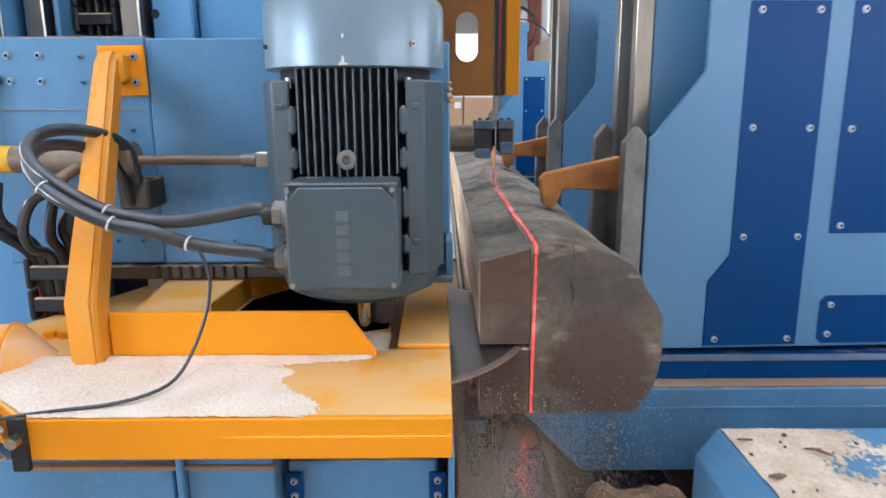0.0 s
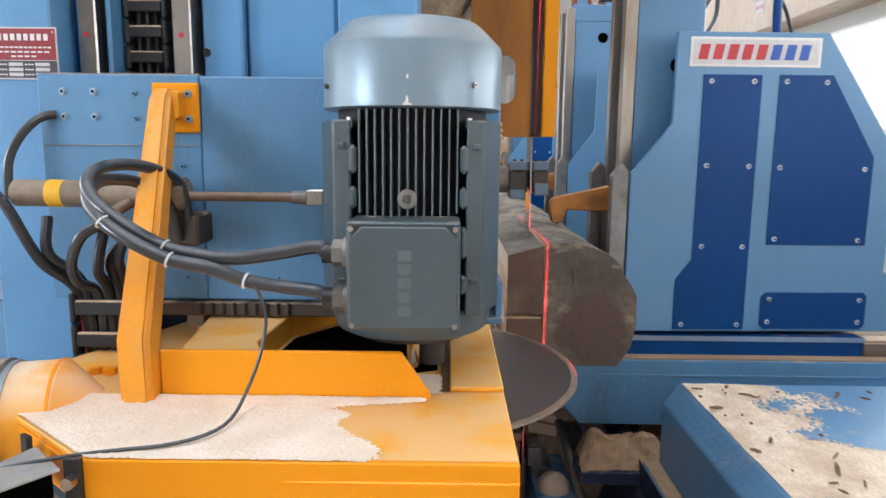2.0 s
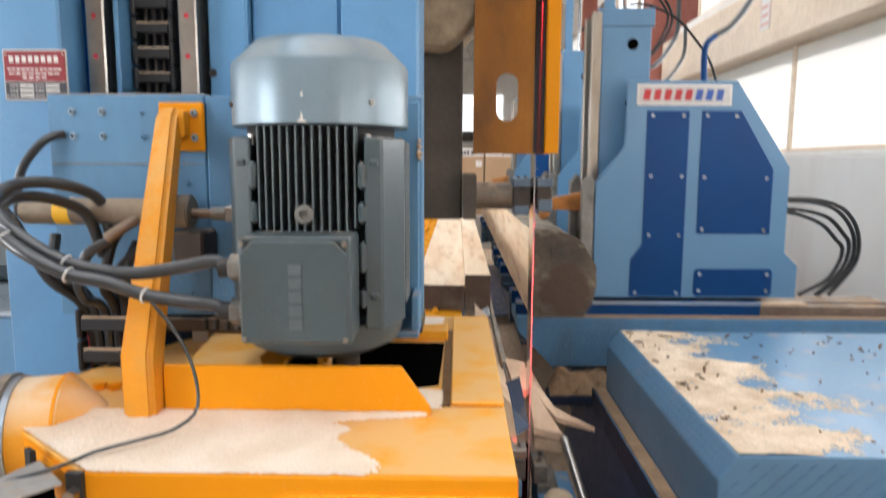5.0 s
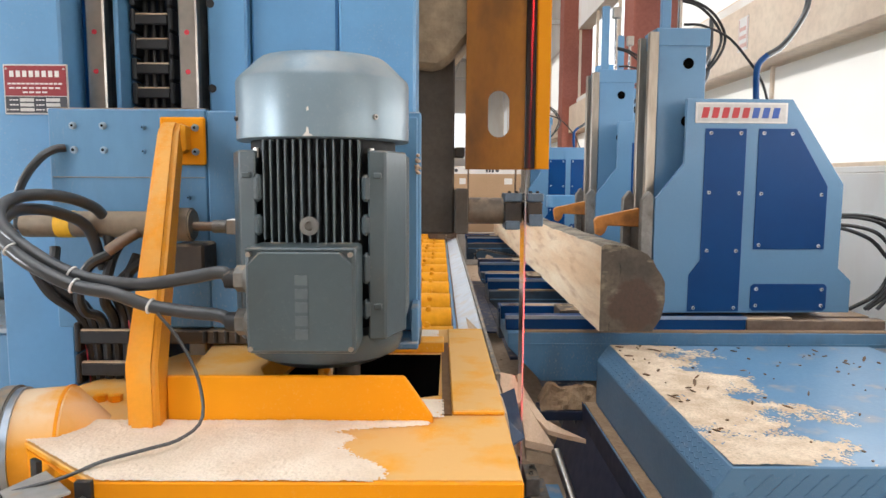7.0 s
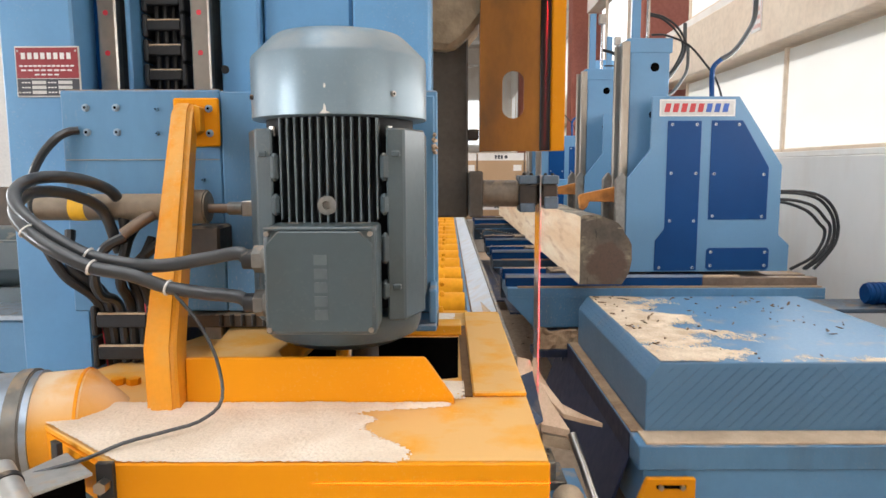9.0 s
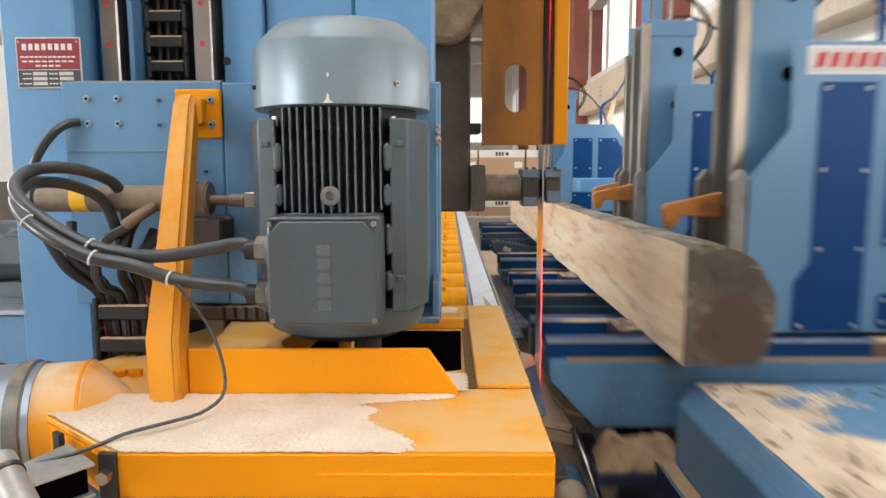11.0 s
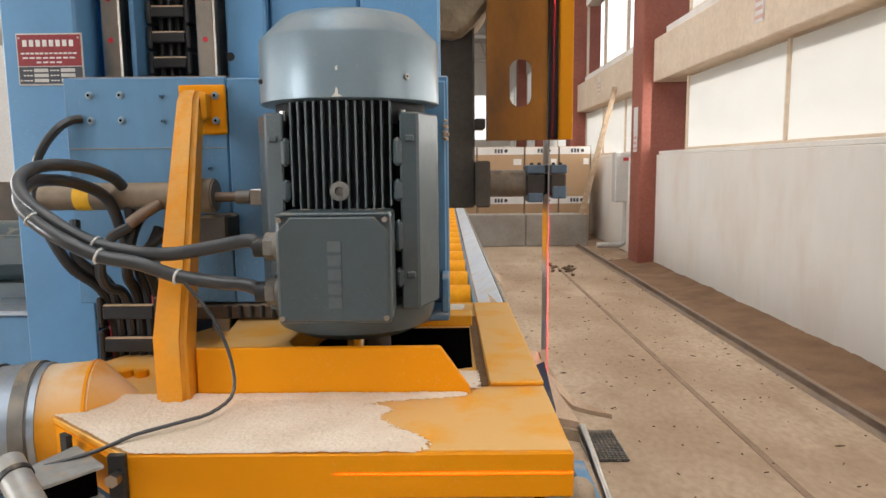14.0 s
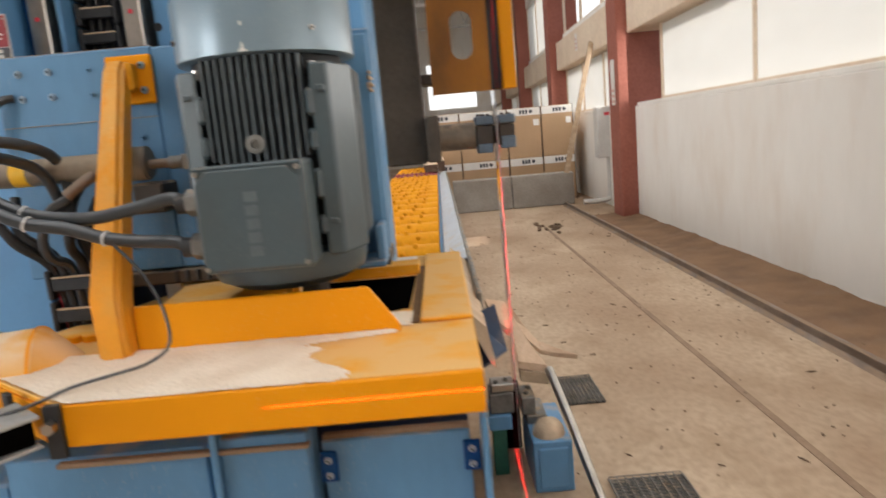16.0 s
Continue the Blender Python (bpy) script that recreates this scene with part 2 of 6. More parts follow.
CRUST = mat("crusted_sawdust", (0.42, 0.31, 0.19), (0.28, 0.2, 0.12), 0.95, scale=14, fine=60, bump=1.0)
BOLTM = mat("pale_zinc_bolt", (0.52, 0.56, 0.6), (0.44, 0.47, 0.5), 0.4, metal=0.35, scale=20, bump=0.02)
OFFCUT = mat("rough_pale_wood", (0.72, 0.53, 0.37), (0.6, 0.41, 0.27), 0.8, scale=5, fine=60, bump=0.3, stretch=(3, 0.6, 3))
SEAM = mat("brown_rusty_seam", (0.3, 0.2, 0.125), (0.22, 0.14, 0.086), 0.8, scale=4, bump=0.3)
ALU = mat("bare_aluminium", (0.52, 0.51, 0.48), (0.42, 0.41, 0.38), 0.42, metal=0.5, scale=12, bump=0.05, dust=0.2)
PIPE_ORANGE = mat("orange_pipe_under_dust", (0.8, 0.34, 0.01), (0.76, 0.34, 0.03), 0.6, scale=3, fine=90, bump=0.1, dust=0.85, dust_color=(0.8, 0.62, 0.42), spec=0.2, fleck=0.1, speck=0.3, speck_color=(0.86, 0.72, 0.52))
JAW = mat("blue_grey_jaw_steel", (0.15, 0.2, 0.26), (0.12, 0.16, 0.2), 0.45, metal=0.3, scale=12, bump=0.1, dust=0.15)
SPINDLE = mat("brown_worn_spindle", (0.27, 0.215, 0.155), (0.17, 0.13, 0.095), 0.5, metal=0.4, scale=7, bump=0.15, dust=0.35)
POLISH = mat("polished_slide_steel", (0.62, 0.62, 0.6), (0.55, 0.54, 0.52), 0.14, metal=1.0, scale=5, fine=30, bump=0.01, fleck=0.05)
GROOVE = mat("shaded_orange_brown", (0.2, 0.1, 0.03), (0.15, 0.075, 0.025), 0.6, scale=6, bump=0.1)
ROLLER = mat("matt_yellow_orange", (0.84, 0.37, 0.01), (0.76, 0.31, 0.008), 0.65, scale=9, fine=40, bump=0.08, spec=0.15)
OILY = mat("black_oily_steel", (0.007, 0.004, 0.003), (0.015, 0.006, 0.003), 0.2, spec=0.3, scale=4, bump=0.05, stretch=(1, 1, 0.3))
TOOTH = mat("dull_tooth_steel", (0.42, 0.41, 0.4), (0.35, 0.33, 0.31), 0.6, metal=0.1, scale=20, bump=0.05)
DISC = mat("worn_saw_disc", (0.2, 0.19, 0.185), (0.18, 0.165, 0.155), 0.3, metal=0.9, scale=2, bump=0.01, fleck=0.05)
RIM = mat("rust_tinted_disc_rim", (0.42, 0.32, 0.24), (0.34, 0.26, 0.2), 0.4, metal=0.7, scale=30, bump=0.05)
YBAND = mat("yellow_tape", (0.85, 0.5, 0.02), (0.8, 0.45, 0.02), 0.4, bump=0.02)
ARM_DUST = mat("worn_dusty_orange", (0.8, 0.31, 0.006), (0.7, 0.29, 0.02), 0.42, scale=7, fine=110, bump=0.08, dust=0.55, dust_color=(0.74, 0.47, 0.18), grime=0.4, grime_color=(0.62, 0.33, 0.08), spec=0.35, fleck=0.12, speck=0.6, speck_color=(0.8, 0.66, 0.45))
HYD = mat("brown_dusty_barrel", (0.3, 0.245, 0.18), (0.22, 0.17, 0.12), 0.45, metal=0.35, scale=6, bump=0.12, dust=0.5, dust_color=(0.42, 0.34, 0.24), grime=0.3)
BOLT_BLUE = mat("blue_tinged_bolt", (0.3, 0.42, 0.54), (0.36, 0.44, 0.5), 0.4, metal=0.3, scale=30, bump=0.02)
GREEN = mat("green_paint", (0.02, 0.13, 0.09), (0.02, 0.1, 0.07), 0.5, bump=0.05)
REDCAP = mat("red_plastic", (0.6, 0.04, 0.06), (0.5, 0.03, 0.05), 0.4, bump=0.02)
ROOF = mat("grey_roof_sheet", (0.5, 0.47, 0.43), (0.42, 0.4, 0.37), 0.7, scale=1, bump=0.05)
ZIP = mat("white_cable_tie", (0.75, 0.74, 0.72), (0.7, 0.69, 0.66), 0.4, bump=0.0)

def end_wood():
    """The log's end: grey-brown weathered sapwood, a red-brown heart with a broken edge, pale dry bands, fine cracks."""
    m = bpy.data.materials.new("patchy_weathered_log_end")
    m.use_nodes = True
    n, l = m.node_tree.nodes, m.node_tree.links
    tc = n.new("ShaderNodeTexCoord")
    def noise_of(scale, detail, stretch=(1, 1, 1), turn=0.0):
        mp, t = n.new("ShaderNodeMapping"), n.new("ShaderNodeTexNoise")
        mp.inputs["Scale"].default_value, mp.inputs["Rotation"].default_value = stretch, (0, turn, 0)
        t.inputs["Scale"].default_value, t.inputs["Detail"].default_value = scale, detail
        l.new(tc.outputs["Object"], mp.inputs[0]), l.new(mp.outputs[0], t.inputs["Vector"])
        return t.outputs[0]
    def ramp(src, lo, hi):
        r = n.new("ShaderNodeMapRange")
        r.inputs[1].default_value, r.inputs[2].default_value = lo, hi
        l.new(src, r.inputs[0])
        return r.outputs[0]
    def calc(op, a, b):
        x = n.new("ShaderNodeMath")
        x.operation = op
        for socket, v in zip(x.inputs, (a, b)):
            if isinstance(v, float):
                socket.default_value = v
            else:
                l.new(v, socket)
        return x.outputs[0]
    def mix(f, a, c):
        x = n.new("ShaderNodeMix")
        x.data_type = "RGBA"
        l.new(f, x.inputs[0])
        for socket, v in ((x.inputs[6], a), (x.inputs[7], c)):
            if isinstance(v, tuple):
                socket.default_value = (*v, 1)
            else:
                l.new(v, socket)
        return x.outputs[2]
    dist = n.new("ShaderNodeVectorMath")
    dist.operation = "DISTANCE"
    flat = n.new("ShaderNodeMapping")
    flat.inputs["Scale"].default_value = (1, 0, 1)
    l.new(tc.outputs["Object"], flat.inputs[0])
    l.new(flat.outputs[0], dist.inputs[0])
    dist.inputs[1].default_value = (0.47, 0.0, 0.875)
    fine, grain = noise_of(60.0, 6.0), noise_of(9.0, 6.0)
    edge = calc("ADD", dist.outputs["Value"], calc("MULTIPLY", calc("SUBTRACT", grain, 0.5), 0.16))
    sap = mix(ramp(noise_of(5.0, 5.0), 0.4, 0.6), (0.14, 0.11, 0.076), (0.07, 0.056, 0.042))
    col = mix(ramp(edge, 0.105, 0.125), (0.085, 0.05, 0.034), sap)
    pale = calc("MULTIPLY", ramp(noise_of(6.0, 5.0, (1.0, 0.3, 2.4), 0.5), 0.57, 0.62), ramp(edge, 0.085, 0.14))
    col = mix(calc("MULTIPLY", pale, 0.75), col, (0.27, 0.225, 0.155))
    crack = ramp(noise_of(11.0, 3.0, (4.0, 0.3, 0.5), 0.3), 0.67, 0.7)
    col = mix(crack, col, (0.025, 0.018, 0.013))
    col = mix(calc("MULTIPLY", ramp(fine, 0.45, 0.7), 0.5), col, (0.045, 0.033, 0.024))
    b = n["Principled BSDF"]
    l.new(col, b.inputs["Base Color"])
    b.inputs["Roughness"].default_value = 0.7
    bp = n.new("ShaderNodeBump")
    bp.inputs["Strength"].default_value, bp.inputs["Distance"].default_value = 0.5, 0.004
    l.new(fine, bp.inputs["Height"])
    l.new(bp.outputs[0], b.inputs["Normal"])
    return m


LOG_END = end_wood()
PANE = bpy.data.materials.new("milky_window_sheet")
PANE.use_nodes = True
_n, _l = PANE.node_tree.nodes, PANE.node_tree.links
_t, _d, _m, _x = _n.new("ShaderNodeBsdfTranslucent"), _n.new("ShaderNodeBsdfDiffuse"), _n.new("ShaderNodeMixShader"), _n.new("ShaderNodeTexNoise")
_x.inputs["Scale"].default_value = 2.0
_r = _n.new("ShaderNodeMix")
_r.data_type = "RGBA"
_r.inputs[6].default_value, _r.inputs[7].default_value = (0.93, 0.92, 0.89, 1), (0.82, 0.8, 0.76, 1)
_l.new(_x.outputs[0], _r.inputs[0])
_l.new(_r.outputs[2], _t.inputs[0]), _l.new(_r.outputs[2], _d.inputs[0])
_m.inputs[0].default_value = 0.24
_l.new(_t.outputs[0], _m.inputs[1]), _l.new(_d.outputs[0], _m.inputs[2]), _l.new(_m.outputs[0], _n["Material Output"].inputs[0])

GLOW = bpy.data.materials.new("bright_overcast_sky")
GLOW.use_nodes = True
GLOW.node_tree.nodes["Principled BSDF"].inputs["Base Color"].default_value = (0, 0, 0, 1)
GLOW.node_tree.nodes["Principled BSDF"].inputs["Emission Color"].default_value = (1, 0.98, 0.95, 1)
GLOW.node_tree.nodes["Principled BSDF"].inputs["Emission Strength"].default_value = 1.6
# Stronger glow than the other windows, set to brighten the east wall.
GLOW_WEST = GLOW.copy()
GLOW_WEST.name = "bright_west_windows"
GLOW_WEST.node_tree.nodes["Principled BSDF"].inputs["Emission Strength"].default_value = 3.8
REDGLOW = bpy.data.materials.new("red_laser_lens")
REDGLOW.use_nodes = True
REDGLOW.node_tree.nodes["Principled BSDF"].inputs["Emission Color"].default_value = (1, 0.1, 0.12, 1)
REDGLOW.node_tree.nodes["Principled BSDF"].inputs["Emission Strength"].default_value = 4.0


# ---- mesh helpers ----
def box(x0, x1, y0, y1, z0, z1, bev=0.0, bm=None, seg=1):
    bm = bm or bmesh.new()
    m = Matrix.Translation(((x0 + x1) / 2, (y0 + y1) / 2, (z0 + z1) / 2)) @ Matrix.Diagonal((x1 - x0, y1 - y0, z1 - z0, 1))
    vs = bmesh.ops.create_cube(bm, size=1, matrix=m)["verts"]
    if bev:
        es = list({e for v in vs for e in v.link_edges})
        bmesh.ops.bevel(bm, geom=es, offset=bev, segments=seg, affect="EDGES", profile=0.5)
    return bm


def cyl(place, axis, r, length, seg=32, bev=0.0, bm=None, r2=None):
    """A cylinder from place along axis."""
    bm = bm or bmesh.new()
    turn = Vector(axis).to_track_quat("Z", "Y").to_matrix().to_4x4()
    m = Matrix.Translation(place) @ turn @ Matrix.Translation((0, 0, length / 2))
    vs = bmesh.ops.create_cone(bm, cap_ends=True, segments=seg, radius1=r, radius2=r if r2 is None else r2, depth=length, matrix=m)["verts"]
    if bev:
        es = [e for e in {e for v in vs for e in v.link_edges} if any(len(f.verts) > 4 for f in e.link_faces)]
        bmesh.ops.bevel(bm, geom=es, offset=bev, segments=2, affect="EDGES")
    return bm


def prism(pts, axis, a, b, bev=0.0, bm=None):
    """The outline pts, drawn in the plane across the axis, from a to b along it."""
    bm = bm or bmesh.new()
    put = {"x": lambda u, v, w: (w, u, v), "y": lambda u, v, w: (u, w, v), "z": lambda u, v, w: (u, v, w)}[axis]
    lo = [bm.verts.new(put(u, v, a)) for u, v in pts]
    hi = [bm.verts.new(put(u, v, b)) for u, v in pts]
    fs = [bm.faces.new(lo), bm.faces.new(hi)]
    for i in range(len(pts)):
        j = (i + 1) % len(pts)
        fs.append(bm.faces.new((lo[i], lo[j], hi[j], hi[i])))
    bmesh.ops.recalc_face_normals(bm, faces=fs)
    if bev:
        bmesh.ops.bevel(bm, geom=list({e for f in fs for e in f.edges}), offset=bev, segments=1, affect="EDGES")
    return bm


def smooth_path(points, n=8):
    pts = [Vector(p) for p in points]
    pts = [pts[0] * 2 - pts[1]] + pts + [pts[-1] * 2 - pts[-2]]
    out = []
    for i in range(1, len(pts) - 2):
        p0, p1, p2, p3 = pts[i - 1 : i + 3]
        for k in range(n):
            t = k / n
            out.append(0.5 * (2 * p1 + (p2 - p0) * t + (2 * p0 - 5 * p1 + 4 * p2 - p3) * t * t + (3 * p1 - p0 - 3 * p2 + p3) * t ** 3))
    return out + [pts[-2]]


def tube(points, r, seg=10, bm=None, n=8, smooth=True):
    bm = bm or bmesh.new()
    pts = smooth_path(points, n) if smooth else [Vector(p) for p in points]
    side, rings = None, []
    for i, p in enumerate(pts):
        d = (pts[min(i + 1, len(pts) - 1)] - pts[max(i - 1, 0)]).normalized()
        side = d.orthogonal().normalized() if side is None else (side - d * side.dot(d)).normalized()
        up = d.cross(side)
        rings.append([bm.verts.new(p + (side * math.cos(a) + up * math.sin(a)) * r) for a in (2 * math.pi * k / seg for k in range(seg))])
    for a, b in zip(rings, rings[1:]):
        for k in range(seg):
            bm.faces.new((a[k], a[(k + 1) % seg], b[(k + 1) % seg], b[k]))
    bm.faces.new(rings[0][::-1]), bm.faces.new(rings[-1])
    bmesh.ops.recalc_face_normals(bm, faces=bm.faces)
    return bm


def revolve(profile, seg=40, bm=None, place=(0, 0, 0)):
    """A turned body about z: profile of (radius, z)."""
    bm = bm or bmesh.new()
    rings = []
    for r, z in profile:
        rings.append([bm.verts.new((place[0] + r * math.cos(a), place[1] + r * math.sin(a), place[2] + z)) for a in (2 * math.pi * k / seg for k in range(seg))])
    for a, b in zip(rings, rings[1:]):
        for k in range(seg):
            bm.faces.new((a[k], a[(k + 1) % seg], b[(k + 1) % seg], b[k]))
    bm.faces.new(rings[0][::-1]), bm.faces.new(rings[-1])
    bmesh.ops.recalc_face_normals(bm, faces=bm.faces)
    return bm


def part(name, bm, material, parent=None, label="", smooth=False):
    """One mesh object under a thing or a part; its vertices are in the thing's space."""
    me = bpy.data.meshes.new(name)
    bm.to_mesh(me)
    bm.free()
    for m in material if isinstance(material, (list, tuple)) else (material,):
        me.materials.append(m)
    if smooth:
        for p in me.polygons:
            p.use_smooth = True
        me.set_sharp_from_angle(angle=radians(38))
    ob = new(name, me)
    if parent:
        ob.parent = parent
    if label:
        ob["label"] = label
    return ob


def thing(name, label, category, group="", kind="", at=(0, 0, 0)):
    ob = new(name)
    ob.location = at
    return tagged(ob, label, category, group, kind)


def solo(name, bm, material, label, category, group="", kind="", smooth=False):
    return tagged(part(name, bm, material, None, "", smooth), label, category, group, kind)


def bolt(name, place, axis, r, h, parent, material=None, washer=True):
    """A socket-head screw with its washer."""
    bm = cyl(place, axis, r, h, 12, r * 0.15)
    if washer:
        cyl(place, axis, r * 1.25, h * 0.3, 16, 0, bm)
    old = set(bm.faces)
    # Black disc for the shade in the socket.
    cyl(Vector(place) + Vector(axis).normalized() * (h - 0.0006), axis, r * 0.52, 0.0009, 6, 0, bm)
    for f in bm.faces:
        f.material_index = 0 if f in old else 1
    return part(name, bm, [material or BOLTM, SHADE_BLACK], parent, smooth=True)


def dust_sheet(name, x0, x1, y0, y1, z, step, height, material, label, lumps=40.0, seed=0.0, depth=0.007, dither=0.55):
    """A loose layer whose thickness follows height(x, y); it frays into grains where that falls to zero."""
    bm = bmesh.new()
    nx, ny = int((x1 - x0) / step), int((y1 - y0) / step)
    verts, hs, rr = {}, {}, random.Random(int(seed * 10) + 1)
    for i in range(nx + 1):
        for j in range(ny + 1):
            x, y = x0 + i * step, y0 + j * step
            h = height(x, y) + 0.3 * noise.noise((x * 9, y * 9, seed)) + 0.22 * noise.noise((x * lumps, y * lumps, seed + 5)) + 0.32 * noise.noise((x * lumps * 4, y * lumps * 4, seed + 9))
            hs[i, j] = h
            if h > 0.0:
                grain = 0.25 * noise.noise((x * lumps * 3, y * lumps * 3, seed + 2)) + 0.2 * noise.noise((x * lumps * 6, y * lumps * 6, seed + 3))
                verts[i, j] = bm.verts.new((x, y, z + depth * max(0.02, min(h * 0.8, 1.9 if h > 1.1 else 0.7) + 0.42 * grain)))
    for i in range(nx):
        for j in range(ny):
            q = [(i, j), (i + 1, j), (i + 1, j + 1), (i, j + 1)]
            if all(k in verts for k in q) and sum(hs[k] for k in q) > 4 * dither * rr.random() ** 1.3:
                bm.faces.new([verts[k] for k in q])
    bmesh.ops.delete(bm, geom=[v for v in bm.verts if not v.link_faces], context="VERTS")
    return solo(name, bm, material, label, "sawdust", kind="stuff", smooth=True)


# ---- the hall ----
def structure(name, bm, material, label="", category="structure", smooth=False):
    return solo(name, bm, material, label, category, kind="structure", smooth=smooth)


structure("floor", box(-10.2, 3.2, -14.2, 32.2, -0.2, 0.0), CONCRETE, "beige concrete floor with trodden sawdust", "floor")
structure("ceiling", box(-10.2, 3.4, -14.2, 32.2, 7.0, 7.2), ROOF, "grey sheet roof", "ceiling")
structure("wall_west", box(-10.2, -10.0, -14.2, 32.2, 0, 7.0), PLASTER, "pale plastered hall wall", "wall")
structure("wall_south", box(-10.0, 3.2, -14.2, -14.0, 0, 7.0), PLASTER, "pale plastered hall wall", "wall")
WALL_X, PANE_X = 2.85, 2.98
structure("wall_east_parapet", box(WALL_X, 3.2, -14.0, 32.0, 0, 1.535, 0.008), PLASTER, "stained white plastered low wall", "wall")
structure("trim_window_sill", box(WALL_X + 0.03, 3.1, -14.0, 32.0, 1.538, 1.583, 0.006), PLASTER, "white window sill", "trim")
COLS = (-13.9, -7.4, 0.75, 9.47, 14.75, 20.0, 25.3)
for i, y in enumerate(COLS):
    structure(f"column_{i + 1}", box(2.625, 3.25, y, y + 0.5, 0, 6.99, 0.012), BRICK_RED, "brick-red painted concrete column", "column")
    y2 = COLS[i + 1] if i + 1 < len(COLS) else 31.9
    structure(f"beam_{i + 1}", box(2.771, 3.2, y + 0.504, y2 - 0.004, 2.51, 3.08, 0.012), BEAM, "cream concrete lintel beam", "beam")
    structure(f"wall_east_upper_{i + 1}", box(2.93, 3.2, y + 0.504, y2 - 0.004, 3.084, 3.246), PLASTER, "cream plastered wall above the beam", "wall")
    structure(f"wall_east_top_{i + 1}", box(2.93, 3.2, y + 0.504, y2 - 0.004, 4.7, 6.99), PLASTER, "cream plastered wall below the roof", "wall")
    step = (y2 - y - 0.5) / 3 + (-0.27 if i == 2 else 0.0)
    for lo, hi, k in ((1.584, 2.506, "lower"), (3.25, 4.696, "upper")):
        win = structure(f"window_{k}_{i + 1}", box(PANE_X - 0.03, PANE_X + 0.05, y + 0.504, y + 0.56, lo, hi, 0.004), DULL, "window of milky sheets in a thin steel frame", "window")
        for n in range(3):
            a = y + 0.52 + n * step
            if i != 3 or k == "lower":
                part("pane", box(PANE_X, PANE_X + 0.006, a + 0.02, min(a + step - 0.02, y2 - 0.02), lo + 0.02, hi - 0.02), PANE, win, "milky sheet")
            part("mullion", box(PANE_X - 0.025, PANE_X + 0.03, a + step - 0.03, min(a + step + 0.012, y2 - 0.006), lo + 0.004, hi - 0.004, 0.004), BEAM, win, "pale dusty mullion")
            part("rail", box(PANE_X - 0.02, PANE_X + 0.03, a + 0.022, min(a + step - 0.034, y2 - 0.02), lo + 0.001, lo + 0.03, 0.004), BEAM, win, "pale dusty rail")
structure("backdrop_sky", box(8.0, 8.02, 20.0, 50.0, 2.0, 16.0), GLOW, "white overcast sky outside the windows", "sky")
# far end with bright openings
structure("wall_north", box(-10.0, 3.2, 32.0, 32.2, 0, 7.0), PLASTER, "pale far wall", "wall")
for i, x in enumerate((-8.2, -5.0, -1.8, 1.0)):
    structure(f"window_far_{i + 1}", box(x - 1.1, x + 1.1, 31.95, 31.99, 2.6, 4.6), GLOW, "bright far window", "window")
# Length of the band is assumed; it serves as light for the east wall.
structure("window_west", box(-9.99, -9.95, -7.0, 13.0, 1.8, 4.4), GLOW_WEST, "bright window band", "window")

# roof trusses, seen through the gap beside the blade guard
for y in (12.0, 16.5, 21.0, 25.5):
    t = thing("roof_truss", "pale steel roof truss of thin bars", "truss", "trusses under the roof", at=(0, y, 0))
    part("bottom_chord", box(-10, 2.9, -0.05, 0.05, 5.2, 5.3), GREYCASE, t)
    part("top_chord", box(-10, 2.9, -0.05, 0.05, 6.6, 6.7), GREYCASE, t)
    for k in range(12):
        x = -9.5 + k
        part("web_bar", tube([(x, 0, 5.3), (x + 0.5, 0, 6.6)], 0.025, 6, smooth=False), GREYCASE, t)
        part("web_bar", tube([(x + 0.5, 0, 6.6), (x + 1.0, 0, 5.3)], 0.025, 6, smooth=False), GREYCASE, t)

# carriage rails in the floor
r1 = thing("carriage_rail", "steel carriage rail on the sawdust-covered floor", "rail", "carriage rails", "structure")
part("rail_head", prism([(2.15, 0.0), (2.28, 0.0), (2.245, 0.02), (2.235, 0.06), (2.195, 0.06), (2.185, 0.02)], "y", -13.5, 11.6, 0.003), RAILSTEEL, r1)
part("rail_seam", box(1.452, 1.49, -13.5, 9.4, -0.02, 0.003, 0.001), SEAM, r1, "narrow sunken rail")


def grate(x0, x1, y0, y1):
    g = thing("floor_grate", "dark steel mesh drain grate in the floor", "grate", "floor grates")
    # No pit is cut: a black plate paints its shade under the bars.
    part("pit", box(x0, x1, y0, y1, 0.001, 0.004), BLACK, g, "black plate for the pit's shade")
    k = 9
    for i in range(k + 1):
        x = x0 + (x1 - x0) * i / k
        part("bar", box(x - 0.003, x + 0.003, y0, y1, 0.004, 0.014), DULL, g)
    for i in range(k * 2 + 1):
        y = y0 + (y1 - y0) * i / (2 * k)
        part("cross_bar", box(x0, x1, y - 0.002, y + 0.002, 0.0145, 0.018), DULL, g)
    return g


grate(0.612, 0.80, 3.20, 3.55)
grate(0.63, 0.91, 2.06, 2.465)

# far clutter
for x0, x1 in ((0.3, 1.312), (1.318, 2.4)):
    solo("concrete_block", box(x0, x1, 11.72, 12.05, 0, 0.56, 0.015), GREY_BLOCK, "long grey concrete block lying on the floor", "block", "concrete blocks at the hall's end")


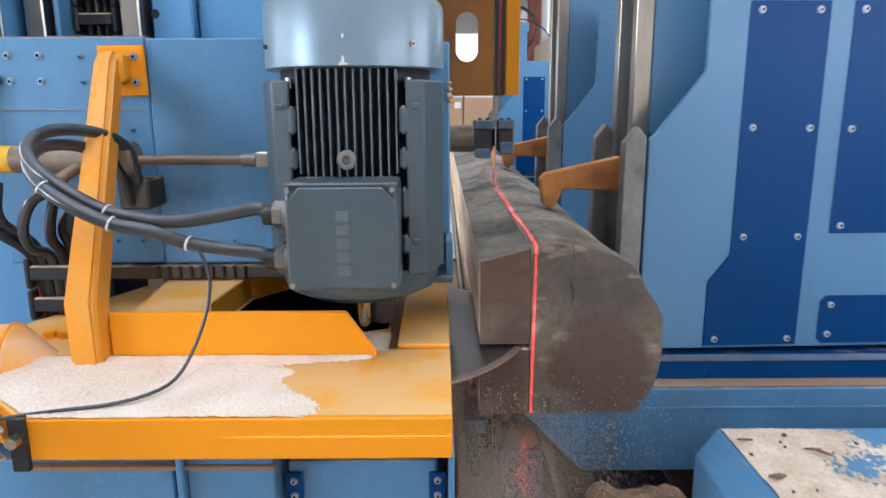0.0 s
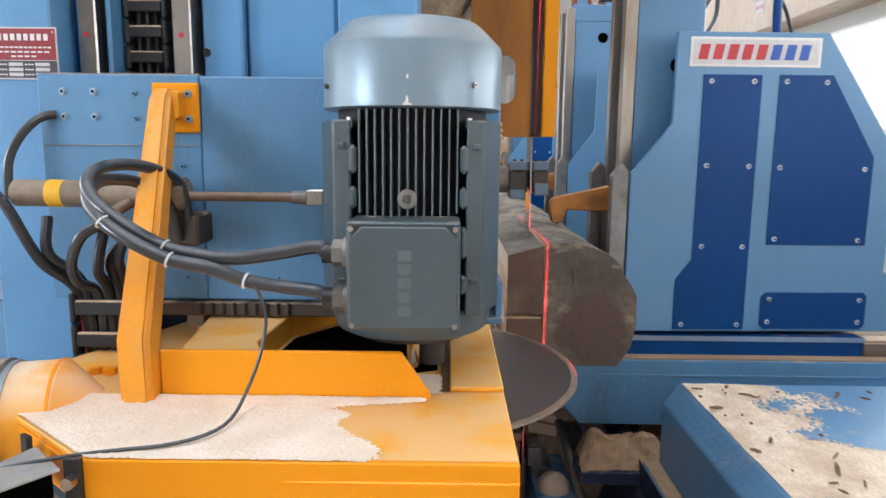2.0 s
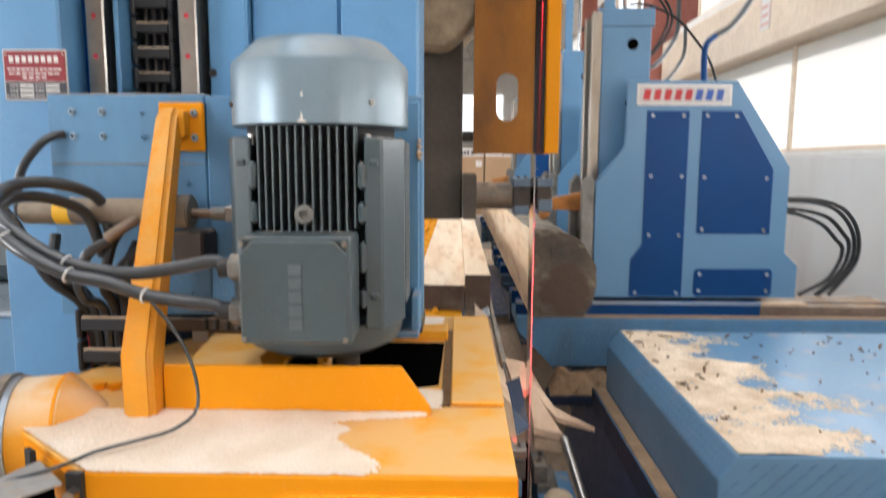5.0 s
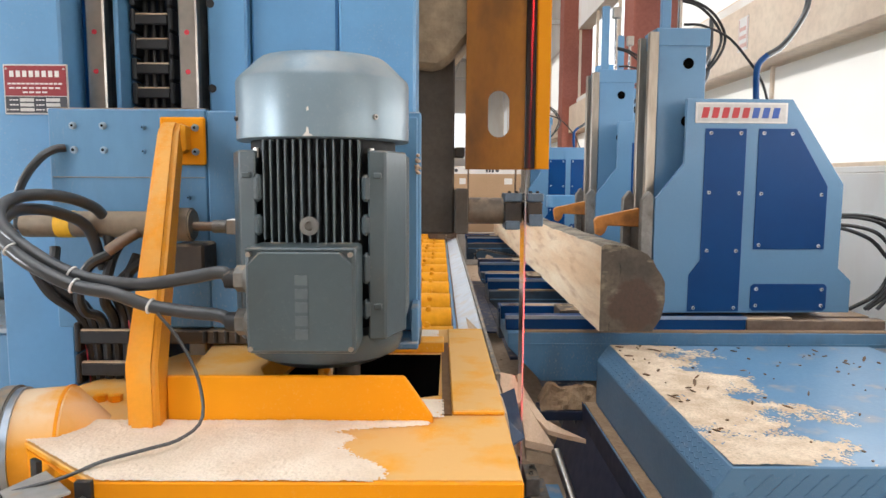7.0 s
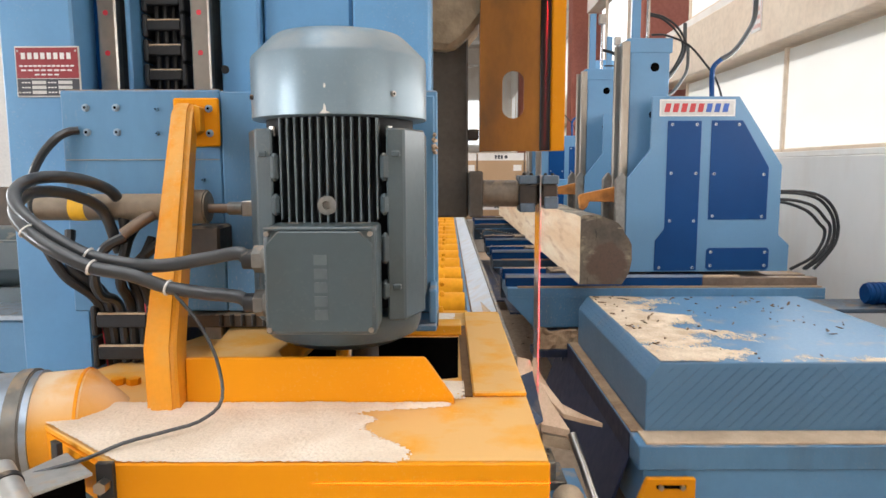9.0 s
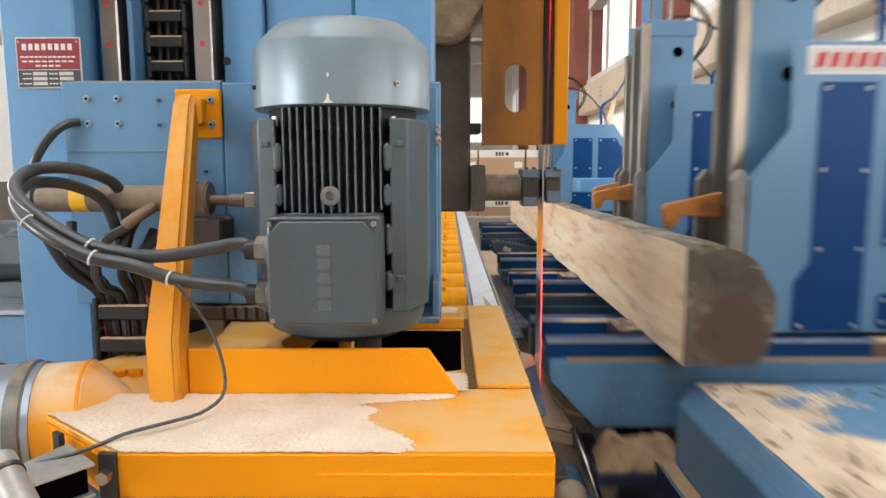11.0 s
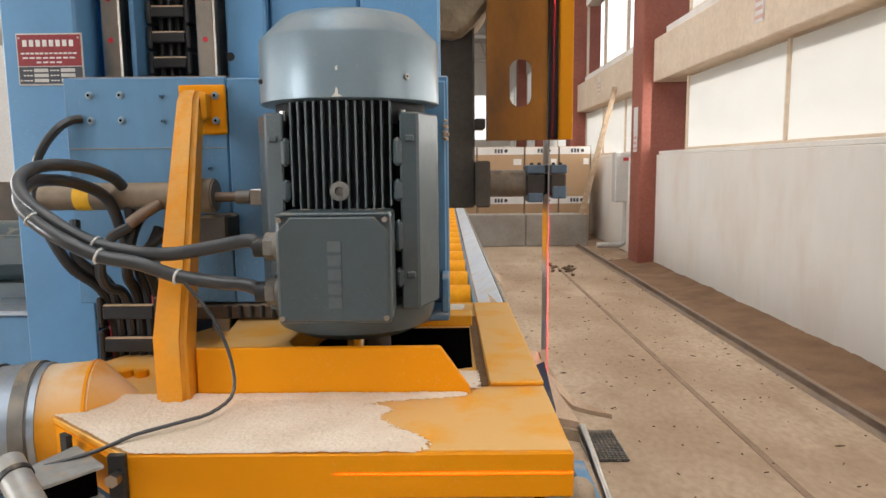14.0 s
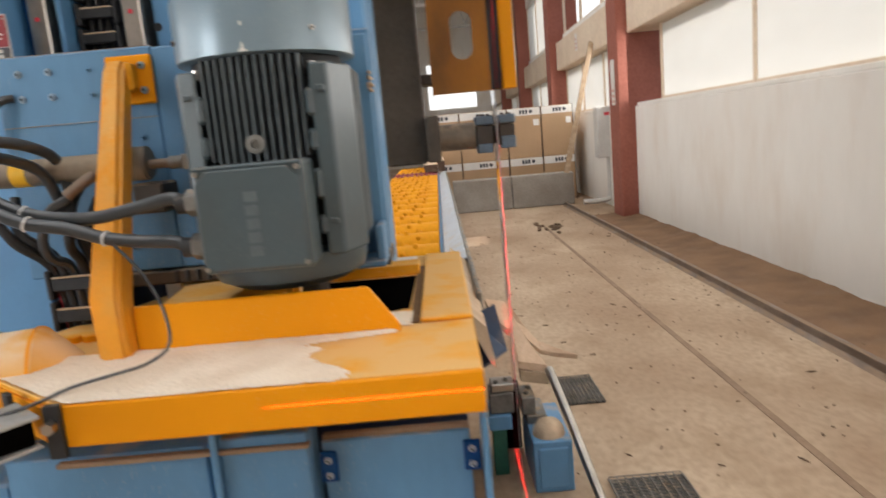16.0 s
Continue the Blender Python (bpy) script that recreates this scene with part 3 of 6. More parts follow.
def carton(x0, x1, y0, y1, z0, z1):
    c = thing("carton", "large brown cardboard carton with a white printed top band", "carton", "stacked cartons", at=(x0, y0, z0))
    w, d, h = x1 - x0, y1 - y0, z1 - z0
    part("case", box(0, w, 0, d, 0, h, 0.006), CARTON, c)
    part("print_band", box(0.004, w - 0.004, -0.003, 0.0, h - 0.14, h - 0.006), PAPER, c, "white printed band")
    for k in range(3):
        part("print_bar", box(w * 0.36 + k * 0.055, w * 0.36 + k * 0.055 + 0.04, -0.006, -0.0035, h - 0.11, h - 0.04), INK, c, "dark lettering as bars")
    part("print_mark", cyl((w * 0.36 + 0.21, -0.004, h - 0.075), (0, -1, 0), 0.032, 0.003, 14), INK, c, "dark round mark")
    part("strap", box(w * 0.98, w * 0.995, -0.005, d, 0, h + 0.003), BLACK, c, "black strap")
    if z0 > 0.5:
        part("sticker", box(w * 0.76, w * 0.93, -0.006, -0.001, h - 0.33, h - 0.22), PAPER, c, "white sticker")
    return c


for z0, z1 in ((0.0, 0.83), (0.834, 1.74)):
    for x0, x1 in ((-0.16, 0.52), (0.53, 1.40), (1.41, 2.03), (2.04, 2.62)):
        carton(x0, x1, 12.6, 13.6, z0, z1)
stick = solo("wooden_batten", prism([(-0.045, 0.0), (0.045, 0.0), (0.04, 2.16), (-0.04, 2.16)], "y", -0.02, 0.02, 0.004), WOOD_OLD, "long pale wooden batten leaning on a beam", "batten")
stick.matrix_world = pose(2.22, 11.42, 0.57, 0, 14.0, 0)
cab = thing("electrical_cabinet", "light grey electrical cabinet on the wall column", "cabinet", at=(2.645, 10.9, 0.80))
part("case", box(0, 0.31, 0, 0.22, 0, 0.80, 0.01), GREYCASE, cab)
part("door", box(0.01, 0.30, -0.012, -0.001, 0.01, 0.79, 0.006), GREYCASE, cab)
part("warning_sign", box(0.12, 0.22, -0.015, -0.0125, 0.66, 0.71), REDCAP, cab, "red warning sign")
part("conduit", tube([(0.2, 0.1, 0.0), (0.2, 0.1, -0.45), (0.15, 0.1, -0.68), (-0.25, 0.1, -0.7)], 0.045, 10), GREYCASE, cab, "grey conduit pipe", True)
part("cable_tail", tube([(0.28, 0.08, 0.0), (0.28, 0.06, -0.1), (0.27, 0.08, -0.25)], 0.03, 8), BLACK, cab, "dark cables", True)
SIGN_Y, SIGN_Z = 6.28, 2.67
for place, s in (((2.621, 9.62, 1.58), "a"), ((2.767, SIGN_Y, SIGN_Z), "b"), ((2.767, 12.6, 2.68), "c")):
    w = 0.2
    p = thing("wall_sign", "small white and red printed notice", "sign", "notices", at=place)
    part("sheet", box(-0.003, 0, 0, w, 0, 0.3 if s != "a" else 0.62), PAPER, p)
    for k in range(3):
        part("red_mark", box(-0.005, -0.0035, 0.025 + 0.01 * k, w - 0.03, 0.03 + 0.075 * k, 0.065 + 0.075 * k), FADED, p, "faded red print as bars")
    part("red_rim", box(-0.0045, -0.0032, 0.01, 0.02, 0.01, 0.29), FADED, p)
    part("red_rim", box(-0.0045, -0.0032, w - 0.02, w - 0.01, 0.01, 0.29), FADED, p)


# ---- the saw's column and slide ----
col = thing("machine_column", "light blue welded steel column with vertical slide rails", "machine column")
part("left_slab", box(-1.19, -1.0, 1.88, 2.25, 0.0, 3.4, 0.006), BLUE, col)
part("back_plate", box(-0.995, -0.08, 2.12, 2.3, 0.0, 3.4, 0.004), BLUE, col)
# Recess shade put into the colour: dark blue on a light blue column.
part("left_recess", box(-0.999, -0.974, 1.99, 2.118, 0.0, 3.4, 0.003), NAVY, col, "recess coloured dark blue for its shade")
part("middle_web", box(-0.906, -0.893, 1.975, 2.118, 0.0, 3.4, 0.003), BLUE, col)
part("right_web", box(-0.658, -0.55, 2.0, 2.118, 0.0, 3.4, 0.006), BLUE, col)
part("right_box", box(-0.545, -0.30, 2.03, 2.118, 0.0, 3.4, 0.008), BLUE, col)
part("right_end", box(-0.295, -0.08, 2.01, 2.118, 0.0, 3.4, 0.008), BLUE, col)
# Dark plate paints in the shade behind the chain.
part("chain_recess", box(-0.892, -0.712, 2.105, 2.1185, 0.0, 3.4), NAVY_SHADED_DIRTY, col, "recess coloured dark for its shade")
for x in (-0.972, -0.722):
    rail = part("slide_rail", box(x, x + 0.05, 1.955, 1.989, 0.3, 3.4, 0.004), STEEL, col, "ground steel slide rail", False)
    part("slide_rail_back", box(x + 0.006, x + 0.044, 1.9895, 2.118, 0.3, 3.4), DULL, col)
    for k in range(22):
        part("rail_cap", cyl((x + 0.024, 1.956, 0.918 + 0.105 * k), (0, -1, 0), 0.007, 0.002, 14), REDCAP, rail, "red rail cap")
# Holes are black discs on the web, painted as their inner shade.
for z in (1.72, 1.95):
    part("hole", cyl((-0.648, 2.001, z), (0, -1, 0), 0.0115, 0.003, 20), BLACK, col, "black disc for a hole's shade")


def chain(x0, x1, y, z0, z1, label, n):
    """A cable drag chain: two side plates, cross bars, cables inside."""
    c = thing("drag_chain", label, "cable chain", "drag chains")
    step = (z1 - z0) / n
    for k in range(n):
        a = z0 + k * step
        for x in (x0, x1 - 0.014):
            part("side_link", box(x, x + 0.014, y, y + 0.07, a + 0.003, a + step - 0.003, 0.004), BLACK, c)
        part("cross_bar", box(x0 + 0.014, x1 - 0.014, y, y + 0.014, a + step * 0.3, a + step * 0.7, 0.003), BLACK, c)
        part("bar_dust", box(x0 + 0.016, x1 - 0.016, y + 0.002, y + 0.013, a + step * 0.7 + 0.0002, a + step * 0.7 + 0.004), SAWDUST_MID, c, "sawdust on the bar")
    for k, m in enumerate((RUBBER, CABLE, RUBBER, RUBBER)):
        x = x0 + 0.025 + (x1 - x0 - 0.05) * k / 3
        part("cable", tube([(x, y + 0.03, z0), (x + 0.004, y + 0.04, (z0 + z1) / 2), (x, y + 0.03, z1)], 0.008, 8), m, c, "", True)
    return c


chain(-0.886, -0.766, 2.03, 1.2, 3.172, "black plastic cable drag chain hanging between the rails", 29)
low_chain = chain(-0.905, -0.755, 1.70, 0.72, 1.12, "black plastic cable drag chain full of hoses", 5)
for x in (-0.884, -0.772):
    part("wire", tube([(x, 1.722, 0.72), (x + 0.006, 1.728, 0.9), (x - 0.004, 1.722, 1.12)], 0.005, 8), REDCAP, low_chain, "thin red wire", True)

plate = thing("maker_plate", "dark red enamel maker's plate riveted on the column", "plate", at=(-1.151, 1.879, 1.634))
part("sheet", box(0, 0.168, -0.003, 0, 0, 0.129, 0.001), GREYCASE, plate, "pale metal rim")
part("red_field", box(0.004, 0.164, -0.0045, -0.0032, 0.048, 0.125), MAROON, plate, "dark red field")
part("black_field", box(0.004, 0.164, -0.0045, -0.0032, 0.004, 0.046), INK, plate, "black field")
for k in range(8):
    x = 0.018 + k * 0.0168
    part("letter_bar", box(x, x + 0.0105, -0.0058, -0.0047, 0.096, 0.112), PAPER, plate, "pale lettering as bars")
for k, (a, b) in enumerate(((0.05, 0.118), (0.016, 0.152), (0.012, 0.156))):
    n = 4 + 4 * k
    for q in range(n):
        x = a + (b - a) * q / n
        part("text_bar", box(x, x + (b - a) / n * 0.74, -0.0054, -0.0047, 0.055 + 0.011 * k, 0.059 + 0.011 * k), PAPER, plate, "fine pale lettering as bars")
for i in range(2):
    for j in range(3):
        part("data_field", box(0.042 + 0.068 * i, 0.078 + 0.068 * i, -0.0056, -0.0047, 0.008 + 0.0125 * j, 0.0165 + 0.0125 * j), GREYCASE, plate, "pale data field")
        for q in range(3):
            part("text_bar", box(0.015 + 0.068 * i + 0.008 * q, 0.021 + 0.068 * i + 0.008 * q, -0.0054, -0.0047, 0.0105 + 0.0125 * j, 0.0135 + 0.0125 * j), PAPER, plate, "fine pale lettering as bars")
for x in (0.009, 0.159):
    for z in (0.012, 0.117):
        part("rivet", cyl((x, -0.0046, z), (0, -1, 0), 0.0028, 0.0012, 10), STEEL, plate)

PALE_WELD = mat("dusty_weld", (0.36, 0.37, 0.35), (0.3, 0.27, 0.22), 0.8, scale=9, bump=0.3)
slide = thing("saw_slide", "light blue steel slide box carrying the edging saw", "machine slide")
part("front_plate", box(-1.007, -0.606, 1.815, 1.87, 1.08, 1.644, 0.004), BLUE_DUSTY_DIM, slide)
part("front_plate", box(-0.604, -0.06, 1.812, 1.87, 1.08, 1.64, 0.004), BLUE_DUSTY_DIM, slide)
part("body", box(-0.99, -0.07, 1.871, 1.95, 1.1, 1.62), BLUE_DUSTY_DIM, slide)
part("seam_weld", box(-1.0, -0.61, 1.811, 1.8145, 1.470, 1.4725, 0.001), PALE_WELD, slide, "dusty weld seam")
part("edge_dust", box(-1.0, -0.61, 1.83, 1.86, 1.6445, 1.6475), SAWDUST_TAN, slide, "dust on the top edge")
for x, z in ((-0.943, 1.601), (-0.867, 1.601), (-0.943, 1.540), (-0.867, 1.540)):
    bolt("bolt", (x, 1.815, z), (0, -1, 0), 0.0078, 0.007, slide, BOLT_BLUE)
for x, z in ((-0.70, 1.597), (-0.70, 1.537), (-0.765, 1.597), (-0.765, 1.537), (-0.655, 1.42), (-0.655, 1.14), (-0.72, 1.14), (-0.42, 1.14), (-0.86, 1.14)):
    bolt("bolt", (x, 1.815, z), (0, -1, 0), 0.005, 0.008, slide, BLUE_DUSTY_DIM)
part("under_shelf", box(-0.75, -0.06, 1.80, 1.95, 1.04, 1.076, 0.004), DARK, slide, "dark dusty bottom shelf")
for k in range(9):
    part("shelf_stud", cyl((-0.62 + 0.028 * k, 1.80, 1.045), (0, 0, 1), 0.006, 0.03, 8), RUBBER, slide)


def edging_table():
    """The hood and table of the edging saw."""
    t = thing("saw_table", "yellow-orange welded steel saw table dusted with sawdust", "saw table")
    top = [(-0.593, 1.1565), (0.1298, 1.1565), (0.1298, 2.3), (-0.62, 2.3), (-0.72, 2.05), (-0.90, 1.62), (-0.86, 1.40), (-0.80, 1.32)]
    part("top_plate", prism(top, "z", 0.958, 0.97, 0.002), ORANGE_DUSTY, t, "dusty orange top")
    part("front_skirt", box(-0.593, 0.13, 1.143, 1.156, 0.897, 0.9723, 0.003), ORANGE, t, "glossy yellow-orange front")
    part("right_skirt", box(0.118, 0.1298, 1.1565, 2.3, 0.9055, 0.936), ORANGE, t)
    part("bottom_plate", prism([(p[0] * 0.99, p[1] + (0.004 if p[1] < 1.5 else -0.01)) for p in top], "z", 0.895, 0.905), ORANGE, t)
    part("corner_skirt", prism([(-0.80, 1.321), (-0.592, 1.144), (-0.585, 1.154), (-0.793, 1.331)], "z", 0.895, 0.9575), ORANGE, t)
    part("front_lip", prism([(-0.566, 0.9704), (-0.022, 0.9704), (-0.024, 0.986), (-0.082, 1.069), (-0.566, 1.069)], "y", 1.42, 1.432, 0.003), ORANGE, t, "upright yellow-orange lip")
    part("side_frame", box(0.017, 0.129, 1.466, 2.26, 0.9707, 0.982, 0.003), ORANGE_DUSTY, t, "raised side of the frame")
    # Brown strip paints the shade on the frame's inner wall.
    part("groove", box(-0.004, 0.0165, 1.466, 2.10, 0.9707, 0.9735), GROOVE, t, "brown strip for the frame's shaded inner side")
    part("rear_frame", box(-0.30, 0.003, 1.985, 2.06, 0.9705, 1.003, 0.003), ORANGE_DUSTY, t, "raised rear of the frame")
    part("left_cover", prism([(-0.56, 1.446), (-0.36, 1.446), (-0.42, 1.6), (-0.40, 1.86), (-0.305, 1.98), (-0.305, 2.25), (-0.66, 2.25)], "z", 0.9705, 1.035, 0.003), ORANGE_DUSTY, t, "dusty cover plate")
    # Flat black sheet painted as the shade in the disc opening.
    part("slot", prism([(-0.355, 1.47), (-0.012, 1.60), (-0.006, 1.96), (-0.30, 1.96), (-0.39, 1.84), (-0.41, 1.62)], "z", 0.9706, 0.9725), SHADE_BLACK, t, "black sheet for the disc slot's shade")
    for x in (-0.772, -0.738):
        part("hex_bolt", cyl((x, 1.556, 0.97), (0, 0, 1), 0.0155, 0.014, 6, 0.001), ORANGE, t, "orange hexagon bolt")
    # inclined arm up to the slide
    a = thing("support_arm", "yellow-orange box arm bolted to the slide", "support arm")
    bm = bmesh.new()
    rings = [[bm.verts.new(p) for p in ring] for ring in (
        [(-0.632, 1.378, 0.9705), (-0.568, 1.378, 0.9705), (-0.568, 1.445, 0.9705), (-0.632, 1.445, 0.9705)],
        [(-0.634, 1.378, 1.10), (-0.569, 1.378, 1.10), (-0.569, 1.448, 1.08), (-0.634, 1.448, 1.08)],
        [(-0.706, 1.75, 1.588), (-0.654, 1.75, 1.588), (-0.654, 1.799, 1.555), (-0.706, 1.799, 1.555)],
        [(-0.706, 1.770, 1.607), (-0.654, 1.770, 1.607), (-0.654, 1.799, 1.602), (-0.706, 1.799, 1.602)])]
    for lo, hi in zip(rings, rings[1:]):
        for k in range(4):
            bm.faces.new((lo[k], lo[(k + 1) % 4], hi[(k + 1) % 4], hi[k]))
    bm.faces.new(rings[0][::-1]), bm.faces.new(rings[-1])
    bmesh.ops.recalc_face_normals(bm, faces=bm.faces)
    bmesh.ops.bevel(bm, geom=[e for r0, r1 in zip(rings, rings[1:]) for e in bm.edges if e.verts[0] in r0 and e.verts[1] in r1 or e.verts[1] in r0 and e.verts[0] in r1], offset=0.011, segments=3, affect="EDGES")
    part("arm", bm, ARM_DUST, a, "dusty bent box arm", True)
    part("gusset", prism([(-0.654, 1.53), (-0.639, 1.54), (-0.639, 1.598), (-0.654, 1.603)], "y", 1.765, 1.7995, 0.002), ORANGE_DUSTY, a)
    part("pad", box(-0.718, -0.604, 1.80, 1.811, 1.503, 1.623, 0.004), ORANGE, a, "bolted pad")
    for z in (1.596, 1.536):
        bolt("bolt", (-0.628, 1.80, z), (0, -1, 0), 0.0075, 0.008, a, BOLT_BLUE)
    return t, a


table, arm = edging_table()


def dust_front(x, y):
    """Pale dust over the front of the table, with a bare patch towards the blade."""
    edge = -0.084 - 0.55 * (y - 1.151) + 0.014 * math.sin((y - 1.163) * 40) + 0.02 * noise.noise((y * 22, 3.0, 1.0)) + max(0.0, y - 1.375) * 5.5
    inside = min((edge - x) * 22, 1.2 + (y - 1.1435) * 30, 0.9 + (1.418 - y) * 25, 1.0)
    if x + 0.797 - max(0, 1.32 - y) * 1.266 < 0:
        return -5.0
    return inside + max(0.0, 1 - abs(1.416 - y) / 0.03) * 0.8 * (1.0 if x < -0.03 else 0.0)


dust_sheet("sawdust_layer", -0.80, 0.0, 1.146, 1.419, 0.9704, 0.0032, dust_front, SAWDUST, "pale sawdust lying on the saw table", seed=2.0, depth=0.0055, dither=0.35)

dust_sheet("sawdust_layer", -0.30, -0.01, 2.065, 2.28, 0.9702, 0.006, lambda x, y: min(0.5 + (x + 0.30) * 10, 0.5 + (2.28 - y) * 10, 0.5 - (x + 0.02) * 10, 0.8), SAWDUST, "pale sawdust behind the motor on the saw table", seed=5.0, depth=0.006)
dust_sheet("sawdust_layer", -0.10, 0.0, 1.444, 1.56, 0.9737, 0.004, lambda x, y: min(0.3 + (-0.004 - x) * 12, 0.6 + (1.56 - y) * 9, 0.3 + (x + 0.075) * 14 + (y - 1.46), 0.7), SAWDUST, "pale sawdust in the corner of the saw table", seed=6.0, depth=0.004)

# dust extraction pipe with clamp
pipe = thing("extraction_pipe", "yellow-orange suction pipe with a grey flexible hose", "pipe")
axis = Vector((-1, -0.25, -0.02))
part("fairing", cyl((-0.765, 1.434, 0.9235), -axis, 0.1155, 0.085, 40, 0, None, 0.03), PIPE_ORANGE, pipe, "dusty tapered neck", True)
part("spigot", cyl((-0.765, 1.434, 0.9235), axis, 0.116, 0.09, 40), PIPE_ORANGE, pipe, "dusty yellow-orange spigot", True)
part("bead", cyl((-0.765, 1.434, 0.9235), axis, 0.1185, 0.014, 40, 0.004), ORANGE, pipe, "", True)
part("clamp_band", cyl((-0.862, 1.4097, 0.9216), axis, 0.126, 0.03, 40, 0.003), DULL, pipe, "grey clamp band", True)
part("hose", cyl((-0.85, 1.4127, 0.9218), axis, 0.121, 0.7, 40), GALV, pipe, "blue-grey hose", True)
for k in range(10):
    part("hose_rib", cyl((-0.93 - 0.05 * k, 1.3927 - 0.0125 * k, 0.9202 - 0.001 * k), axis, 0.126, 0.016, 40, 0.006), DULL, pipe, "", True)
bracket = thing("laser_bracket", "bare metal laser bracket bolted to the table corner", "bracket", at=(0.010, -0.027, 0.004))
part("strap", prism([(-0.735, 1.262), (-0.715, 1.247), (-0.721, 1.239), (-0.741, 1.254)], "z", 0.90, 0.972, 0.001), BLACK, bracket, "black strap")
part("strap", box(-0.612, -0.585, 1.158, 1.1695, 0.88, 0.974, 0.001), BLACK, bracket, "black strap")
part("tube_clip", tube([(-0.715, 1.12, 0.9612), (-0.716, 1.10, 0.967), (-0.712, 1.09, 0.974)], 0.006, 8), BLACK, bracket, "black clip", True)
part("channel_top", prism([(-0.738, 1.13), (-0.668, 1.085), (-0.615, 1.155), (-0.70, 1.232)], "z", 0.955, 0.961, 0.001), ALU, bracket, "bare metal channel")
part("channel_lip", prism([(-0.7385, 1.13), (-0.7325, 1.13), (-0.6995, 1.228), (-0.7035, 1.228)], "z", 0.912, 0.9545, 0.001), ALU, bracket)
part("channel_bottom", prism([(-0.735, 1.13), (-0.665, 1.087), (-0.615, 1.152), (-0.70, 1.225)], "z", 0.906, 0.911, 0.001), ALU, bracket)
# Solid filler: the channel's inner shade as colour.
part("channel_inside", prism([(-0.722, 1.14), (-0.672, 1.105), (-0.628, 1.155), (-0.70, 1.205)], "z", 0.9112, 0.9546), SHADE_BLACK, bracket, "black filler for the channel's inner shade")
part("bolt", cyl((-0.598, 1.158, 0.94), (0, -1, 0), 0.011, 0.018, 6), STEEL, bracket)
aim = Vector((0.097, -0.085, -0.055)).normalized()
head_end = Vector((-0.718, 1.087, 0.997))
tube_l = part("laser_tube", cyl(head_end, aim, 0.0215, 0.118, 24, 0.003), ALU, bracket, "silver laser tube", True)
part("collar", cyl(head_end + aim * 0.03, aim, 0.0235, 0.009, 24), BLACK, tube_l, "black ring", True)
part("nose", cyl(head_end + aim * 0.1182, aim, 0.0208, 0.018, 24, 0.003), ALU, tube_l, "", True)
part("lens", cyl(head_end + aim * 0.1364, aim, 0.008, 0.002, 16), REDGLOW, tube_l, "glowing red lens")
# its lead, a chain of short stiff pieces that follows the motor's cables
LEAD_LATE = [(-0.561, 1.38, 1.205), (-0.52, 1.38, 1.151), (-0.487, 1.38, 1.076), (-0.47, 1.35, 1.006), (-0.49, 1.29, 0.988), (-0.53, 1.245, 0.987), (-0.59, 1.20, 0.983), (-0.633, 1.165, 0.972), (-0.70, 1.13, 0.962)]
LEAD_EARLY = [(-0.364, 1.385, 1.218), (-0.346, 1.38, 1.187), (-0.338, 1.38, 1.146), (-0.347, 1.37, 1.083), (-0.366, 1.345, 1.022), (-0.378, 1.28, 0.988), (-0.40, 1.22, 0.984), (-0.455, 1.185, 0.980), (-0.535, 1.168, 0.977),
              (-0.60, 1.158, 0.972), (-0.66, 1.145, 0.966), (-0.70, 1.13, 0.962)]


def evenly(points, n):
    """n + 1 points at even steps along a smooth line."""
    pts = smooth_path(points, 12)
    run = [0.0]
    for a, b in zip(pts, pts[1:]):
        run.append(run[-1] + (b - a).length)
    return [Vector([float(np.interp(run[-1] * k / n, run, [p[i] for p in pts])) for i in range(3)]) for k in range(n + 1)]


LEAD_N = 30
lead_ends = evenly(LEAD_EARLY, LEAD_N), evenly(LEAD_LATE, LEAD_N)
lead_step = 1.08 * max((b - a).length for line in lead_ends for a, b in zip(line, line[1:]))
lead = thing("laser_lead", "thin grey cable hanging over the table", "cable")
lead_bits = []
for k in range(LEAD_N):
    if k == 0:
        bit = part("lead_segment", cyl((0, 0, -lead_step / 2), (0, 0, 1), 0.0034, lead_step, 10, 0.001), CABLE, lead, "", True)
    else:
        bit = bpy.data.objects.new("lead_segment", lead_bits[0].data)
        scene.collection.objects.link(bit)
        bit.parent = lead
    lead_bits.append(bit)


def lead_pose(k, f):
    """Piece k of the lead while the motor is the share f on its way back."""
    a, b = (lead_ends[0][i].lerp(lead_ends[1][i], f) for i in (k, k + 1))
    return Matrix.Translation((a + b) / 2) @ (b - a).to_track_quat("Z", "Y").to_matrix().to_4x4()


# hydraulic cylinder on the slide
hyd = thing("hydraulic_cylinder", "dusty grey hydraulic cylinder on the slide", "cylinder")
part("barrel", cyl((-1.02, 1.72, 1.357), (1, 0, 0), 0.032, 0.385, 28, 0.003), HYD, hyd, "", True)
part("yellow_band", cyl((-0.936, 1.72, 1.357), (1, 0, 0), 0.0328, 0.038, 28), YBAND, hyd, "yellow tape band", True)
part("gland", cyl((-0.66, 1.72, 1.357), (1, 0, 0), 0.041, 0.05, 28, 0.004), HYD, hyd, "", True)
part("mount", box(-0.66, -0.585, 1.71, 1.81, 1.235, 1.31, 0.006), DARK, hyd, "dark mounting block")
part("port", tube([(-0.735, 1.70, 1.342), (-0.77, 1.685, 1.318), (-0.80, 1.675, 1.295)], 0.014, 10), RAILSTEEL, hyd, "brownish hose fitting", True)
# ---- the blade and its guides ----
guard = thing("blade_guard", "rust-stained orange blade guard with an oval hole", "blade guard")


